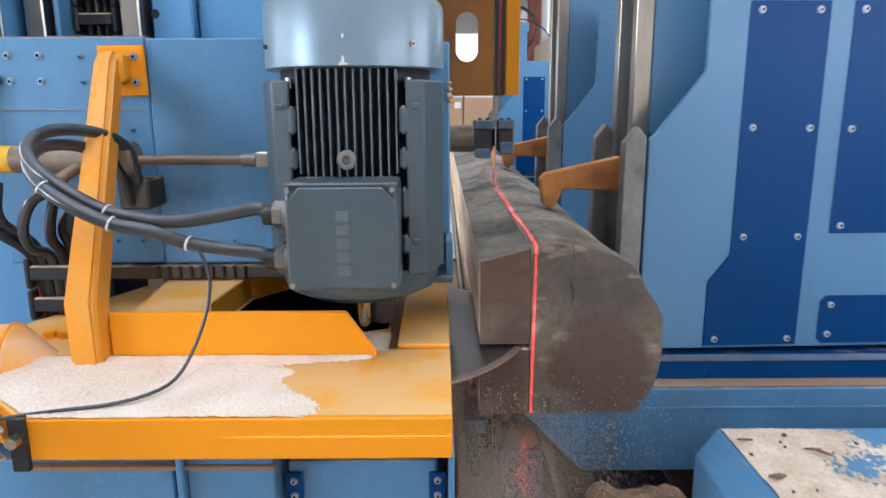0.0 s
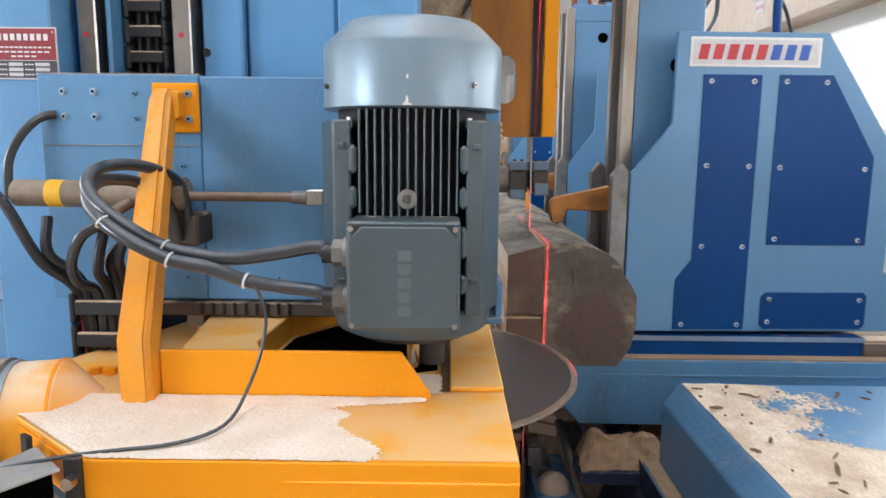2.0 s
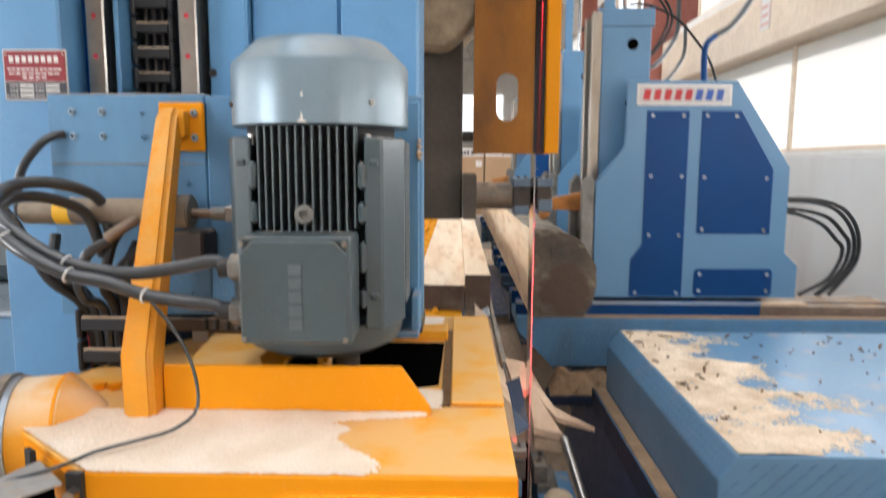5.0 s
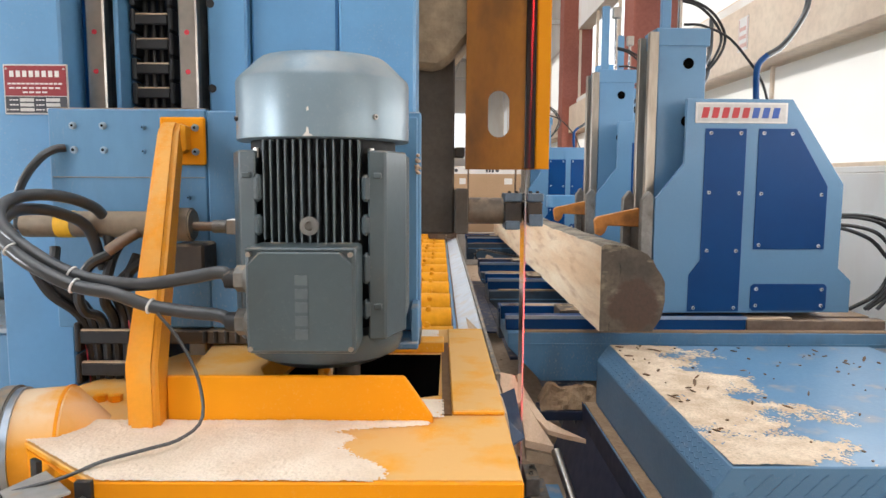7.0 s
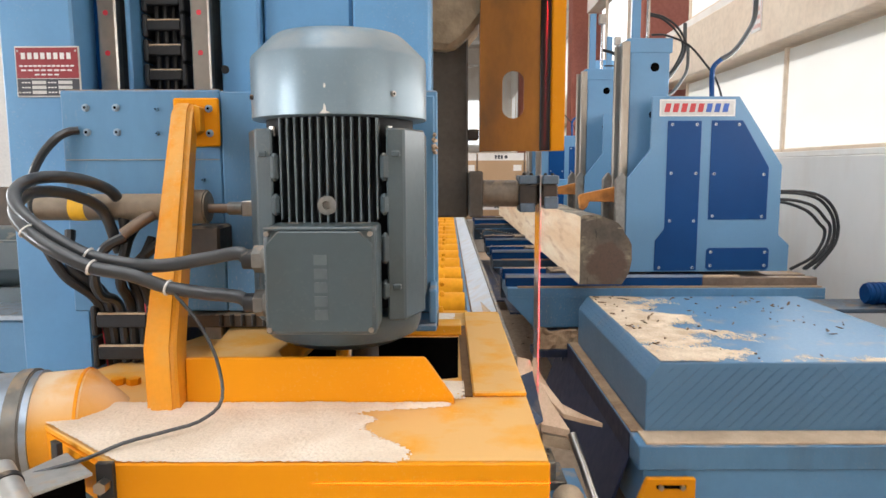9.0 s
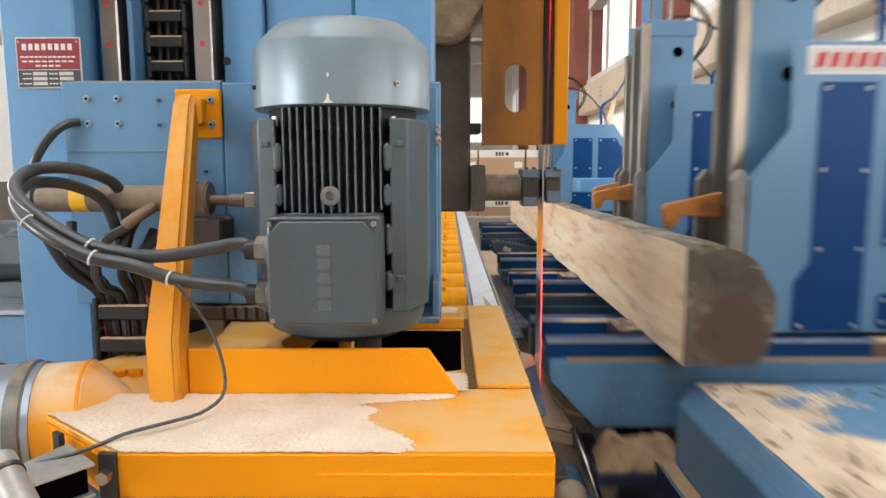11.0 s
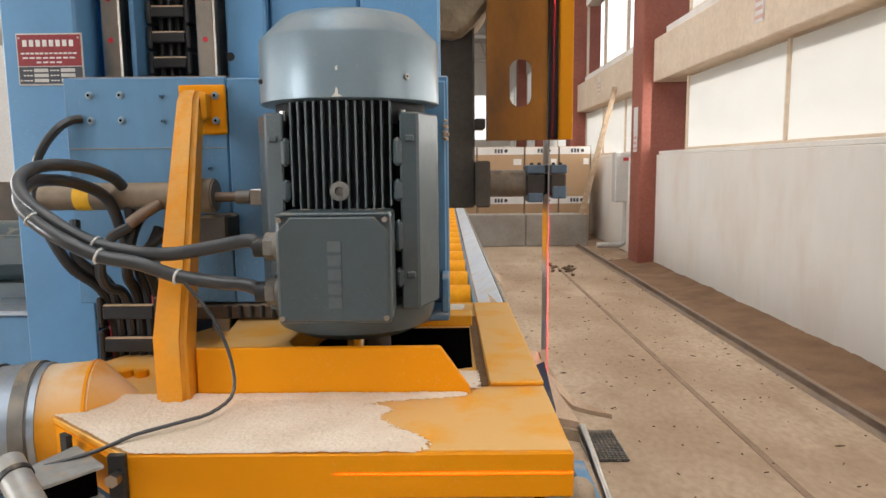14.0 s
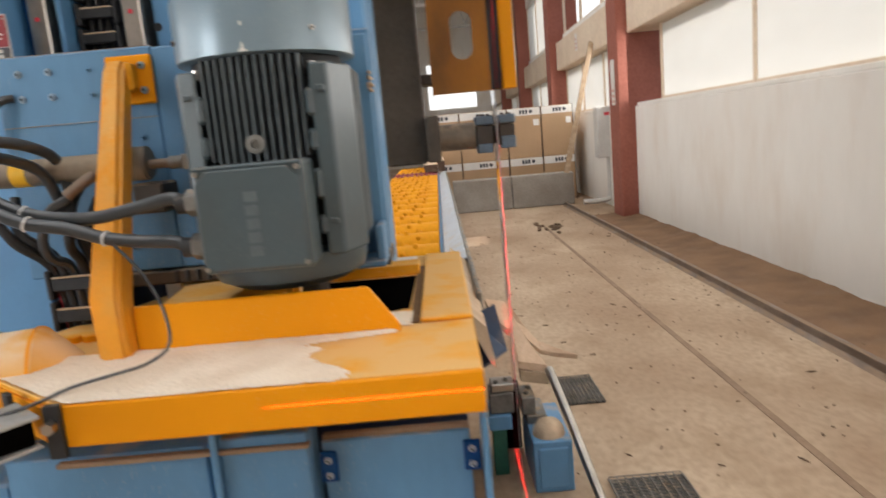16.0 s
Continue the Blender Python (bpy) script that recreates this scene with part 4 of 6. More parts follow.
def holed_plate(x0, x1, z0, z1, y0, y1, cx, cz, hw, hh):
    """A plate with an oval slot through it."""
    bm = bmesh.new()
    n = 24
    ring = []
    for k in range(n):
        a = 2 * math.pi * (k + 0.5) / n
        ring.append((cx + hw * math.cos(a), cz + (hh - hw) * (1 if math.sin(a) > 0 else -1) + hw * math.sin(a)))
    outer = []
    for x, z in ring:
        dx, dz = x - cx, z - cz
        k = min(((x1 - cx) if dx > 0 else (cx - x0)) / max(abs(dx), 1e-6), ((z1 - cz) if dz > 0 else (cz - z0)) / max(abs(dz), 1e-6))
        outer.append((cx + dx * k, cz + dz * k))
    corners = [(x1, z1), (x0, z1), (x0, z0), (x1, z0)]
    for y, flip in ((y0, False), (y1, True)):
        ri = [bm.verts.new((x, y, z)) for x, z in ring]
        ro = [bm.verts.new((x, y, z)) for x, z in outer]
        for k in range(n):
            j = (k + 1) % n
            a, b = outer[k], outer[j]
            quad = [ri[k], ro[k], ro[j], ri[j]]
            if abs(a[0] - b[0]) > 1e-6 and abs(a[1] - b[1]) > 1e-6:
                c = min(corners, key=lambda p: (p[0] - (a[0] + b[0]) / 2) ** 2 + (p[1] - (a[1] + b[1]) / 2) ** 2)
                quad = [ri[k], ro[k], bm.verts.new((c[0], y, c[1])), ro[j], ri[j]]
            bm.faces.new(quad if not flip else quad[::-1])
        if not flip:
            first = ri
        else:
            for k in range(n):
                j = (k + 1) % n
                bm.faces.new((first[k], first[j], ri[j], ri[k]))
    bmesh.ops.recalc_face_normals(bm, faces=bm.faces)
    return bm


part("front_plate", holed_plate(0.086, 0.345, 1.51, 3.0, 2.63, 2.638, 0.208, 1.716, 0.04, 0.086), RUST, guard, "rusty front plate")
part("edge_flange", prism([(0.346, 2.632), (0.352, 2.626), (0.398, 2.622), (0.400, 2.64), (0.36, 2.70), (0.352, 2.70)], "z", 1.512, 3.0, 0.001), ORANGE, guard, "bright orange edge")
part("fold_strip", box(0.306, 0.3452, 2.622, 2.6298, 1.513, 3.0, 0.002), OILY, guard, "dark oily folded strip")
part("left_flange", box(0.086, 0.094, 2.6385, 2.70, 1.51, 3.0), RUST, guard)

post = thing("guide_post", "dark oily steel guide post of the band saw", "guide post")
part("post", box(-0.115, 0.046, 2.74, 2.95, 1.256, 2.6, 0.008), POSTM, post)
part("step", box(0.047, 0.088, 2.76, 2.9, 1.56, 1.60, 0.004), POSTM, post)
part("flange", box(0.047, 0.10, 2.66, 2.82, 1.262, 1.437, 0.006), POSTM, post)
part("spindle", cyl((0.1005, 2.74, 1.35), (1, 0, 0), 0.052, 0.14, 28, 0.004), SPINDLE, post, "worn brown spindle", True)
part("cross_arm", box(-0.5, -0.116, 2.301, 2.9, 1.95, 2.6, 0.006), BLUE, post, "blue arm from the column")
part("wheel_housing", prism([(-0.16, 1.90), (-0.02, 1.885), (0.03, 1.92), (0.105, 2.01), (0.105, 3.0), (-0.16, 3.0)], "y", 2.66, 3.0, 0.02), CRUST, post, "housing crusted with sawdust")
gb = thing("blade_guide_block", "dark steel blade guide block with jaws", "blade guide")
part("top_jaw", box(0.238, 0.308, 2.665, 2.80, 1.387, 1.42, 0.004), JAW, gb)
part("top_jaw", box(0.326, 0.390, 2.665, 2.80, 1.387, 1.42, 0.004), JAW, gb)
part("body", box(0.2385, 0.3075, 2.67, 2.79, 1.305, 1.3865, 0.005), DARK, gb)
part("body", box(0.3265, 0.386, 2.67, 2.79, 1.305, 1.3865, 0.005), DARK, gb)
part("bridge", box(0.238, 0.386, 2.80, 2.84, 1.315, 1.385, 0.004), DARK, gb)
part("low_jaw", box(0.242, 0.30, 2.665, 2.79, 1.28, 1.315, 0.004), JAW, gb)
part("low_jaw", box(0.334, 0.388, 2.665, 2.79, 1.293, 1.34, 0.004), JAW, gb)
for x in (0.262, 0.29, 0.345, 0.372):
    bolt("bolt", (x, 2.72, 1.42), (0, 0, 1), 0.007, 0.008, gb, DARK, False)
blade = thing("band_saw_blade", "polished steel band saw blade running upright", "saw blade")
part("band", box(0.3155, 0.3185, 2.6555, 2.795, 0.0, 3.0), BLADE, blade)
part("toothed_edge", box(0.3145, 0.3195, 2.650, 2.6552, 0.0, 3.0), TOOTH, blade, "dull toothed edge")

# ---- below the table ----
base = thing("machine_base", "light blue steel machine base under the saw table", "machine base")
# Panels take the darker blue for the shade below the table.
part("front_panel", box(-0.20, 0.10, 1.35, 1.36, 0.0, 0.775, 0.003), BLUE_DUSTY_DIM, base)
part("panel_dust", box(-0.20, 0.10, 1.3605, 1.385, 0.755, 0.781, 0.004), SAWDUST_TAN, base, "sawdust on the ledge")
part("left_panel", box(-0.385, -0.215, 1.30, 1.40, 0.0, 0.82, 0.003), BLUE_DUSTY_DIM, base)
part("rib", box(-0.40, -0.386, 1.285, 1.40, 0.0, 0.84, 0.003), BLUE_DUSTY_DIM, base)
part("far_left_panel", box(-0.82, -0.42, 1.32, 1.42, 0.0, 0.80, 0.003), BLUE_DUSTY_DIM, base)
part("ledge", box(-0.70, -0.21, 1.29, 1.31, 0.79, 0.80, 0.002), SAWDUST_TAN, base, "dusty ledge")
part("low_cabinet", box(-1.2, -0.84, 1.35, 1.8, 0.0, 0.74, 0.006), BLUE_DUSTY_DIM, base)
for x in (-0.205, 0.085):
    part("hinge", box(x, x + 0.035, 1.34, 1.349, 0.69, 0.755, 0.003), NAVY, base, "dark blue hinge plate")
    for z in (0.705, 0.738):
        bolt("bolt", (x + 0.0175, 1.34, z), (0, -1, 0), 0.006, 0.006, base)
part("side_rib", box(0.124, 0.136, 1.28, 1.40, 0.0, 0.83, 0.003), BLUE_DUSTY_DIM, base)
# Solid core; the shade within the base is put into its colour.
part("core", box(-0.8, 0.10, 1.5, 2.9, 0.0, 0.74), NAVY_SHADED_DIRTY, base, "core coloured dark for the shade inside the base")
# Solid black box in place of the shade under the table.
part("trunk", box(-0.6, 0.1, 1.52, 2.2, 0.7405, 0.894), SHADE_BLACK, base, "black box for the shade below the table")
low = thing("lower_guide", "light blue lower blade guide box with sawdust on top", "guide box")
part("box", box(0.345, 0.492, 2.42, 2.78, 0.0, 0.205, 0.004), BLUE, low)
part("box_panel", box(0.362, 0.478, 2.413, 2.4195, 0.02, 0.18, 0.003), BLUE, low)
part("sawdust_mound", revolve([(0.062, 0.0), (0.057, 0.028), (0.04, 0.05), (0.012, 0.062), (0.002, 0.063)], 22, place=(0.415, 2.492, 0.2052)), SAWDUST_MID, low, "small heap of sawdust", True)
part("backing", box(0.205, 0.262, 2.58, 2.62, 0.0, 0.19, 0.003), GREEN, low, "dark green panel")
# Black box painted as the shade around the lower blade.
part("blade_pocket", box(0.267, 0.340, 2.80, 2.84, 0.0, 0.30, 0.003), SHADE_BLACK, low, "black box for the blade pocket's shade")
part("plate", box(0.345, 0.425, 2.58, 2.76, 0.2052, 0.24, 0.003), DULL, low, "bare steel plate")
part("plate", box(0.195, 0.285, 2.58, 2.76, 0.191, 0.25, 0.003), BLUE, low)
part("block", box(0.329, 0.384, 2.59, 2.73, 0.2405, 0.315, 0.004), DULL, low, "steel block")
part("block", box(0.205, 0.30, 2.60, 2.73, 0.2505, 0.335, 0.004), DULL, low, "dusty guide block")
part("jaw", box(0.215, 0.306, 2.61, 2.70, 0.3355, 0.37, 0.004), STEEL, low, "steel jaw")
for x, y, z in ((0.355, 2.63, 0.315), (0.365, 2.69, 0.315), (0.235, 2.63, 0.37), (0.275, 2.65, 0.37)):
    bolt("bolt", (x, y, z), (0, 0, 1), 0.009, 0.01, low, DULL)
solo("hand_rail_pipe", tube([(0.455, 2.66, 0.40), (0.488, 2.52, 0.29), (0.526, 2.36, 0.15), (0.566, 2.19, 0.004)], 0.0175, 14, n=4), STEEL, "bare steel pipe strut beside the saw", "pipe", smooth=True)


def sloped_sheet(pts, thick, bm=None):
    """A sheet or slab with the given top outline."""
    bm = bm or bmesh.new()
    hi = [bm.verts.new(p) for p in pts]
    lo = [bm.verts.new((p[0], p[1], p[2] - thick)) for p in pts]
    fs = [bm.faces.new(hi), bm.faces.new(lo[::-1])]
    for k in range(len(pts)):
        q = (k + 1) % len(pts)
        fs.append(bm.faces.new((hi[k], lo[k], lo[q], hi[q])))
    bmesh.ops.triangulate(bm, faces=fs[:2])
    bmesh.ops.recalc_face_normals(bm, faces=bm.faces)
    return bm


off = thing("wood_offcut", "pale wood offcut with a splintered forked tip", "offcut")
part("slab", sloped_sheet([(0.235, 2.95, 0.64), (0.32, 2.95, 0.62), (0.355, 2.86, 0.55), (0.385, 2.76, 0.50), (0.447, 2.658, 0.418), (0.335, 2.665, 0.44), (0.333, 2.81, 0.52), (0.26, 2.83, 0.58)], 0.03), OFFCUT, off)
part("splinter", sloped_sheet([(0.325, 2.93, 0.628), (0.35, 2.90, 0.592), (0.392, 2.83, 0.53), (0.43, 2.75, 0.492), (0.49, 2.685, 0.478), (0.566, 2.62, 0.462), (0.49, 2.665, 0.462), (0.43, 2.70, 0.468), (0.387, 2.765, 0.50), (0.356, 2.86, 0.548)], 0.018), OFFCUT, off, "splintered tip")
# Darker wood here: the shade under the offcut as colour.
part("end_block", sloped_sheet([(0.34, 2.662, 0.40), (0.45, 2.655, 0.38), (0.44, 2.72, 0.38), (0.34, 2.74, 0.40)], 0.045), WOOD_OLD, off, "brown block for the shaded underside")
chute = thing("galvanised_chute", "bright galvanised guide sheet beside the rollers", "guide sheet")
part("sheet", prism([(0.075, 0.80), (0.165, 0.85), (0.17, 0.846), (0.08, 0.794)], "y", 2.86, 10.2, 0.001), CHUTE, chute)
part("edge", box(0.172, 0.188, 2.2, 10.2, 0.60, 0.848, 0.003), DULL, chute, "dull steel edge bar")
part("near_sheet", prism([(0.10, 0.90), (0.18, 0.82), (0.20, 0.70), (0.19, 0.70)], "y", 1.9, 2.85, 0.001), SAWDUST_MID, chute, "dusty slide board")
part("flap", sloped_sheet([(0.142, 2.06, 0.81), (0.215, 2.04, 0.85), (0.236, 1.95, 0.735), (0.156, 1.93, 0.69)], 0.006), FLAP, chute, "slate blue deflector flap")

# ---- roller conveyor ----
conv = thing("roller_conveyor", "conveyor of orange knobbed steel rollers", "conveyor")
for x in (-0.62, 0.055):
    part("side_beam", box(x, x + 0.015, 2.4, 12.5, 0.55, 0.79, 0.003), BLUE, conv)
for y in (2.6, 4.6, 6.6, 8.6, 10.6, 12.3):
    for x in (-0.6, 0.03):
        part("leg", box(x, x + 0.05, y, y + 0.05, 0.0, 0.55), BLUE, conv)


def roller_mesh():
    """A wide roller with rows of stubby knobs on all but its plain end."""
    bm = cyl((-0.60, 0, 0), (1, 0, 0), 0.088, 0.65, 26)
    for k in range(8):
        for a in range(6):
            ang = a * math.pi / 3 + k * 0.52
            p = Vector((-0.066 - 0.068 * k, 0.09 * math.sin(ang), 0.09 * math.cos(ang)))
            turn = Vector((0, p.y, p.z)).to_track_quat("Z", "Y").to_matrix().to_4x4()
            bmesh.ops.create_cone(bm, cap_ends=True, segments=8, radius1=0.021, radius2=0.009, depth=0.036, matrix=Matrix.Translation(p) @ turn)
    return bm


first = part("roller", roller_mesh(), ROLLER, conv, "", True)
first.location = (0, 2.98, 0.742)
red_roller = None
for k in range(1, 22):
    o = bpy.data.objects.new("roller", first.data)
    scene.collection.objects.link(o)
    o.parent, o.location = conv, (0, 2.98 + 0.44 * k, 0.742)
    o.rotation_euler = (0.37 * k, 0, 0)
    if 16 <= k <= 17:
        red_roller = red_roller or first.data.copy()
        red_roller.materials[0] = MAROON
        o.data = red_roller

# side machinery seen past the column
side = thing("hydraulic_unit", "dark grey pump motor on a light blue tank", "hydraulic unit", at=(-2.35, 3.2, 0))
part("tank", box(-0.5, 0.75, 0, 0.9, 0, 0.74, 0.01), BLUE_DUSTY_DIM, side, "light blue tank")
part("lid_edge", box(-0.52, 0.77, -0.02, 0.92, 0.745, 0.77, 0.004), GALV, side)
part("pump_motor", cyl((-0.3, 0.4, 1.0), (1, 0, 0), 0.16, 0.75, 28, 0.01), MOTOR, side, "dark grey motor", True)
part("motor_foot", box(-0.2, 0.3, 0.28, 0.52, 0.7705, 0.85), MOTOR, side)
part("terminal_box", box(0.0, 0.25, 0.18, 0.26, 0.95, 1.1, 0.01), MOTOR, side)
part("panel", box(-0.5, 0.7, 0.85, 0.9, 0.77, 1.35, 0.01), DARK, side)
pc = solo("control_cabinet", box(-3.6, -2.3, 5.0, 5.6, 0, 2.3, 0.015), GREYCASE, "grey control cabinet at the hall's side", "cabinet")


# ---- cables from the motor's side to the chain ----
def ties(c, places):
    for p, d, r in places:
        part("cable_tie", cyl(p, d, r, 0.004, 16, 0.001), ZIP, c, "white cable tie", True)


# ---- moving: the edging motor with its disc ----
def edging_motor():
    """Origin on the motor's axis at floor level."""
    m = thing("edging_motor", "grey finned electric motor standing on its shaft", "motor")
    part("cowl", revolve([(0.186, 1.550), (0.190, 1.553), (0.190, 1.674), (0.187, 1.682), (0.146, 1.722), (0.136, 1.729), (0.11, 1.733), (0.0, 1.737)], 56), COWL, m, "blue-grey sheet metal fan cowl", True)
    for a in (-152, -48, 40, 130):
        d = Vector((math.cos(radians(a)), math.sin(radians(a)), 0))
        bolt("cowl_screw", Vector((0, 0, 1.595)) + d * 0.190, d, 0.0055, 0.006, m, DARK if a == -152 else STEEL, False)
    part("paint_chip", prism([(-0.011, 1.553), (0.010, 1.5535), (0.007, 1.5565), (0.002, 1.558), (0.001, 1.568), (-0.002, 1.572), (-0.004, 1.561)], "y", -0.1912, -0.188), PAPER, m, "chipped pale paint")
    part("paint_chip", prism([(-0.002, 1.602), (0.002, 1.603), (0.0015, 1.611), (-0.0025, 1.609)], "y", -0.1912, -0.188), PAPER, m, "chipped pale paint")
    # Barrel and top shield coloured black for the fin gaps' shade.
    part("barrel", cyl((0, 0, 1.13), (0, 0, 1), 0.145, 0.41, 40), BARREL_SHADE, m, "", True)
    part("top_shield", cyl((0, 0, 1.505), (0, 0, 1), 0.16, 0.06, 40, 0.003), BARREL_SHADE, m, "", True)
    for k in range(13):
        x = -0.096 + 0.016 * k
        y = -math.sqrt(0.186 ** 2 - x * x * 0.8)
        part("cooling_fin", box(x - 0.0019, x + 0.0019, y, -0.10, 1.345 if k in (0, 12) else 1.28, 1.547, 0.0008), FIN, m)
    for k in range(9):
        x = -0.09 + 0.0225 * k
        part("cooling_fin", box(x - 0.0023, x + 0.0023, 0.10, math.sqrt(0.18 ** 2 - x * x), 1.16, 1.522, 0.0015), FIN, m)
    for s in (-1, 1):
        for k in range(8):
            y = -0.02 + 0.016 * k
            part("cooling_fin", box(min(s * 0.12, s * 0.187), max(s * 0.12, s * 0.187), y - 0.002, y + 0.002, 1.16, 1.522, 0.0015), FIN, m)
        # flat corner pads beside the front fins
        bm = prism([(s * 0.114, -0.160), (s * 0.150, -0.152), (s * 0.188, -0.06), (s * 0.182, -0.03), (s * 0.12, -0.06)], "z", 1.135, 1.527, 0.004)
        pad = part("corner_pad", bm, MOTOR, m, "flat grey corner pad")
        for z, w in ((1.20, 0.02), (1.285, 0.032), (1.375, 0.022), (1.45, 0.028)):
            part("lug", box(min(s * 0.101, s * 0.118), max(s * 0.101, s * 0.118), -0.167, -0.135, z - w, z + w, 0.007), MOTOR, pad)
        for z in (1.20, 1.47):
            part("tab", box(min(s * 0.125, s * 0.142), max(s * 0.125, s * 0.142), -0.163, -0.148, z, z + 0.012, 0.002), MOTOR, pad)
        part("through_bolt", cyl((s * 0.118, -0.13, 1.512), (0, 0, 1), 0.007, 0.02, 8), STEEL, m)
    part("lower_shield", revolve([(0.06, 1.062), (0.13, 1.066), (0.168, 1.085), (0.176, 1.11), (0.176, 1.14), (0.15, 1.15)], 48), MOTOR, m, "rounded lower end shield", True)
    part("eye", revolve([(0.019, 0), (0.019, 0.012), (0.009, 0.0125), (0.008, 0.004)], 20), DULL, m, "lifting eye boss", True).matrix_basis = pose(0, -0.183, 1.375, 90, 0, 0)
    tb = part("terminal_box", box(-0.108, 0.103, -0.272, -0.16, 1.134, 1.340, 0.008, seg=2), MOTOR, m, "grey terminal box")
    part("lid", prism([(-0.103, 1.140), (0.098, 1.140), (0.098, 1.306), (0.074, 1.332), (-0.079, 1.332), (-0.103, 1.306)], "y", -0.279, -0.2725, 0.003), MOTOR, tb)
    part("lid_rim", box(-0.106, 0.101, -0.277, -0.2725, 1.3325, 1.339, 0.002), MOTOR, tb)
    for x in (-0.098, 0.093):
        for z in (1.146, 1.327):
            part("lid_screw", cyl((x, -0.273, z), (0, -1, 0), 0.005, 0.009, 10), STEEL, tb)
    for k in range(5):
        z = 1.165 + k * 0.026
        part("letter_bar", box(-0.012, 0.012, -0.2806, -0.2792, z, z + 0.019), FIN, tb, "raised lettering as bars")
    for z in (1.272, 1.185):
        g = part("cable_gland", cyl((-0.1065, -0.215, z), (-1, 0, 0), 0.031, 0.014, 24, 0.002), DULL, m, "metal cable gland", True)
        part("nut", cyl((-0.121, -0.215, z), (-1, 0, 0), 0.027, 0.02, 6, 0.002), DULL, g)
        part("neck", cyl((-0.141, -0.215, z), (-1, 0, 0), 0.02, 0.02, 18), RUBBER, g, "", True)
    part("mount_plate", box(-0.17, 0.205, 0.185, 0.21, 1.078, 1.627, 0.004), BLUE_DUSTY_DIM, m, "light blue mounting plate")
    part("mount_foot", box(-0.06, 0.21, 0.05, 0.184, 1.062, 1.078, 0.003), BLUE_DUSTY_DIM, m)
    part("mount_web", box(0.192, 0.21, 0.06, 0.184, 1.0785, 1.16, 0.003), BLUE_DUSTY_DIM, m)
    for k, (z, r) in enumerate(((1.488, 0.006), (1.500, 0.008), (1.517, 0.006), (1.530, 0.004))):
        bm = bmesh.new()
        bmesh.ops.create_icosphere(bm, subdivisions=2, radius=r)
        for v in bm.verts:
            v.co = v.co * (1 + 0.9 * noise.noise(v.co * 150 + Vector((k * 3.0, 0, 0)))) + Vector((0.205, 0.182, z))
        part("sawdust_clot", bm, SAWDUST_MID, m, "clot of caked sawdust", True)
    part("clevis", box(-0.215, -0.186, 0.09, 0.115, 1.331, 1.375, 0.003), STEEL, m, "steel clevis")
    part("clevis_fork", box(-0.255, -0.215, 0.087, 0.094, 1.335, 1.371, 0.002), STEEL, m)
    part("clevis_fork", box(-0.255, -0.215, 0.113, 0.12, 1.335, 1.371, 0.002), STEEL, m)
    part("clevis_pin", cyl((-0.235, 0.08, 1.353), (0, 1, 0), 0.008, 0.046, 12), STEEL, m)
    part("rod_nut", cyl((-0.29, 0.103, 1.353), (1, 0, 0), 0.016, 0.034, 16), DULL, m)
    part("piston_rod", cyl((-0.62, 0.103, 1.353), (1, 0, 0), 0.0115, 0.33, 18), RAILSTEEL, m, "oily brown piston rod", True)
    part("shaft", cyl((0, 0, 0.955), (0, 0, 1), 0.022, 0.108, 20), CHROME, m, "bright shaft", True)
    part("shaft_collar", cyl((0.045, 0.02, 0.98), (0, 0, 1), 0.03, 0.07, 20, 0.003), DARK, m, "", True)
    dc = Vector((-0.035, 0.08, 0.942))
    d = part("saw_disc", cyl(dc, (0, 0, 1), 0.41, 0.006, 96), DISC, m, "round steel saw disc", True)
    bm = bmesh.new()
    n = 120
    loops = [[bm.verts.new((dc.x + r * math.cos(a), dc.y + r * math.sin(a), dc.z + z)) for a in (2 * math.pi * k / n for k in range(n))] for r, z in ((0.4102, 0.006), (0.425, 0.0055), (0.425, 0.0005), (0.4102, 0.0))]
    for i in range(4):
        a, b = loops[i], loops[(i + 1) % 4]
        for k in range(n):
            bm.faces.new((a[k], a[(k + 1) % n], b[(k + 1) % n], b[k]))
    bmesh.ops.recalc_face_normals(bm, faces=bm.faces)
    part("toothed_rim", bm, RIM, d, "rust-tinted rim", True)
    return m


motor = edging_motor()

# the motor's two supply cables, which swing with it
supply = thing("motor_cables", "two thick dusty grey power cables in a loop", "cable")
for pts in ([(-0.155, -0.215, 1.272), (-0.172, -0.216, 1.284), (-0.236, -0.217, 1.273), (-0.321, -0.217, 1.26), (-0.395, -0.217, 1.264), (-0.467, -0.217, 1.282), (-0.538, -0.217, 1.322), (-0.604, -0.197, 1.366), (-0.637, -0.157, 1.402),
             (-0.639, -0.097, 1.426), (-0.61, -0.037, 1.431), (-0.571, 0.023, 1.416), (-0.55, 0.083, 1.381), (-0.54, 0.10, 1.30)],
            [(-0.155, -0.215, 1.185), (-0.176, -0.217, 1.198), (-0.239, -0.217, 1.205), (-0.309, -0.227, 1.219), (-0.376, -0.237, 1.245), (-0.447, -0.245, 1.262), (-0.517, -0.245, 1.296), (-0.578, -0.225, 1.331), (-0.627, -0.177, 1.366),
             (-0.645, -0.117, 1.392), (-0.641, -0.057, 1.40), (-0.61, 0.003, 1.39), (-0.575, 0.063, 1.35), (-0.56, 0.10, 1.25)]):
    part("power_cable", tube(pts, 0.0132, 12, n=12), CABLE, supply, "", True)
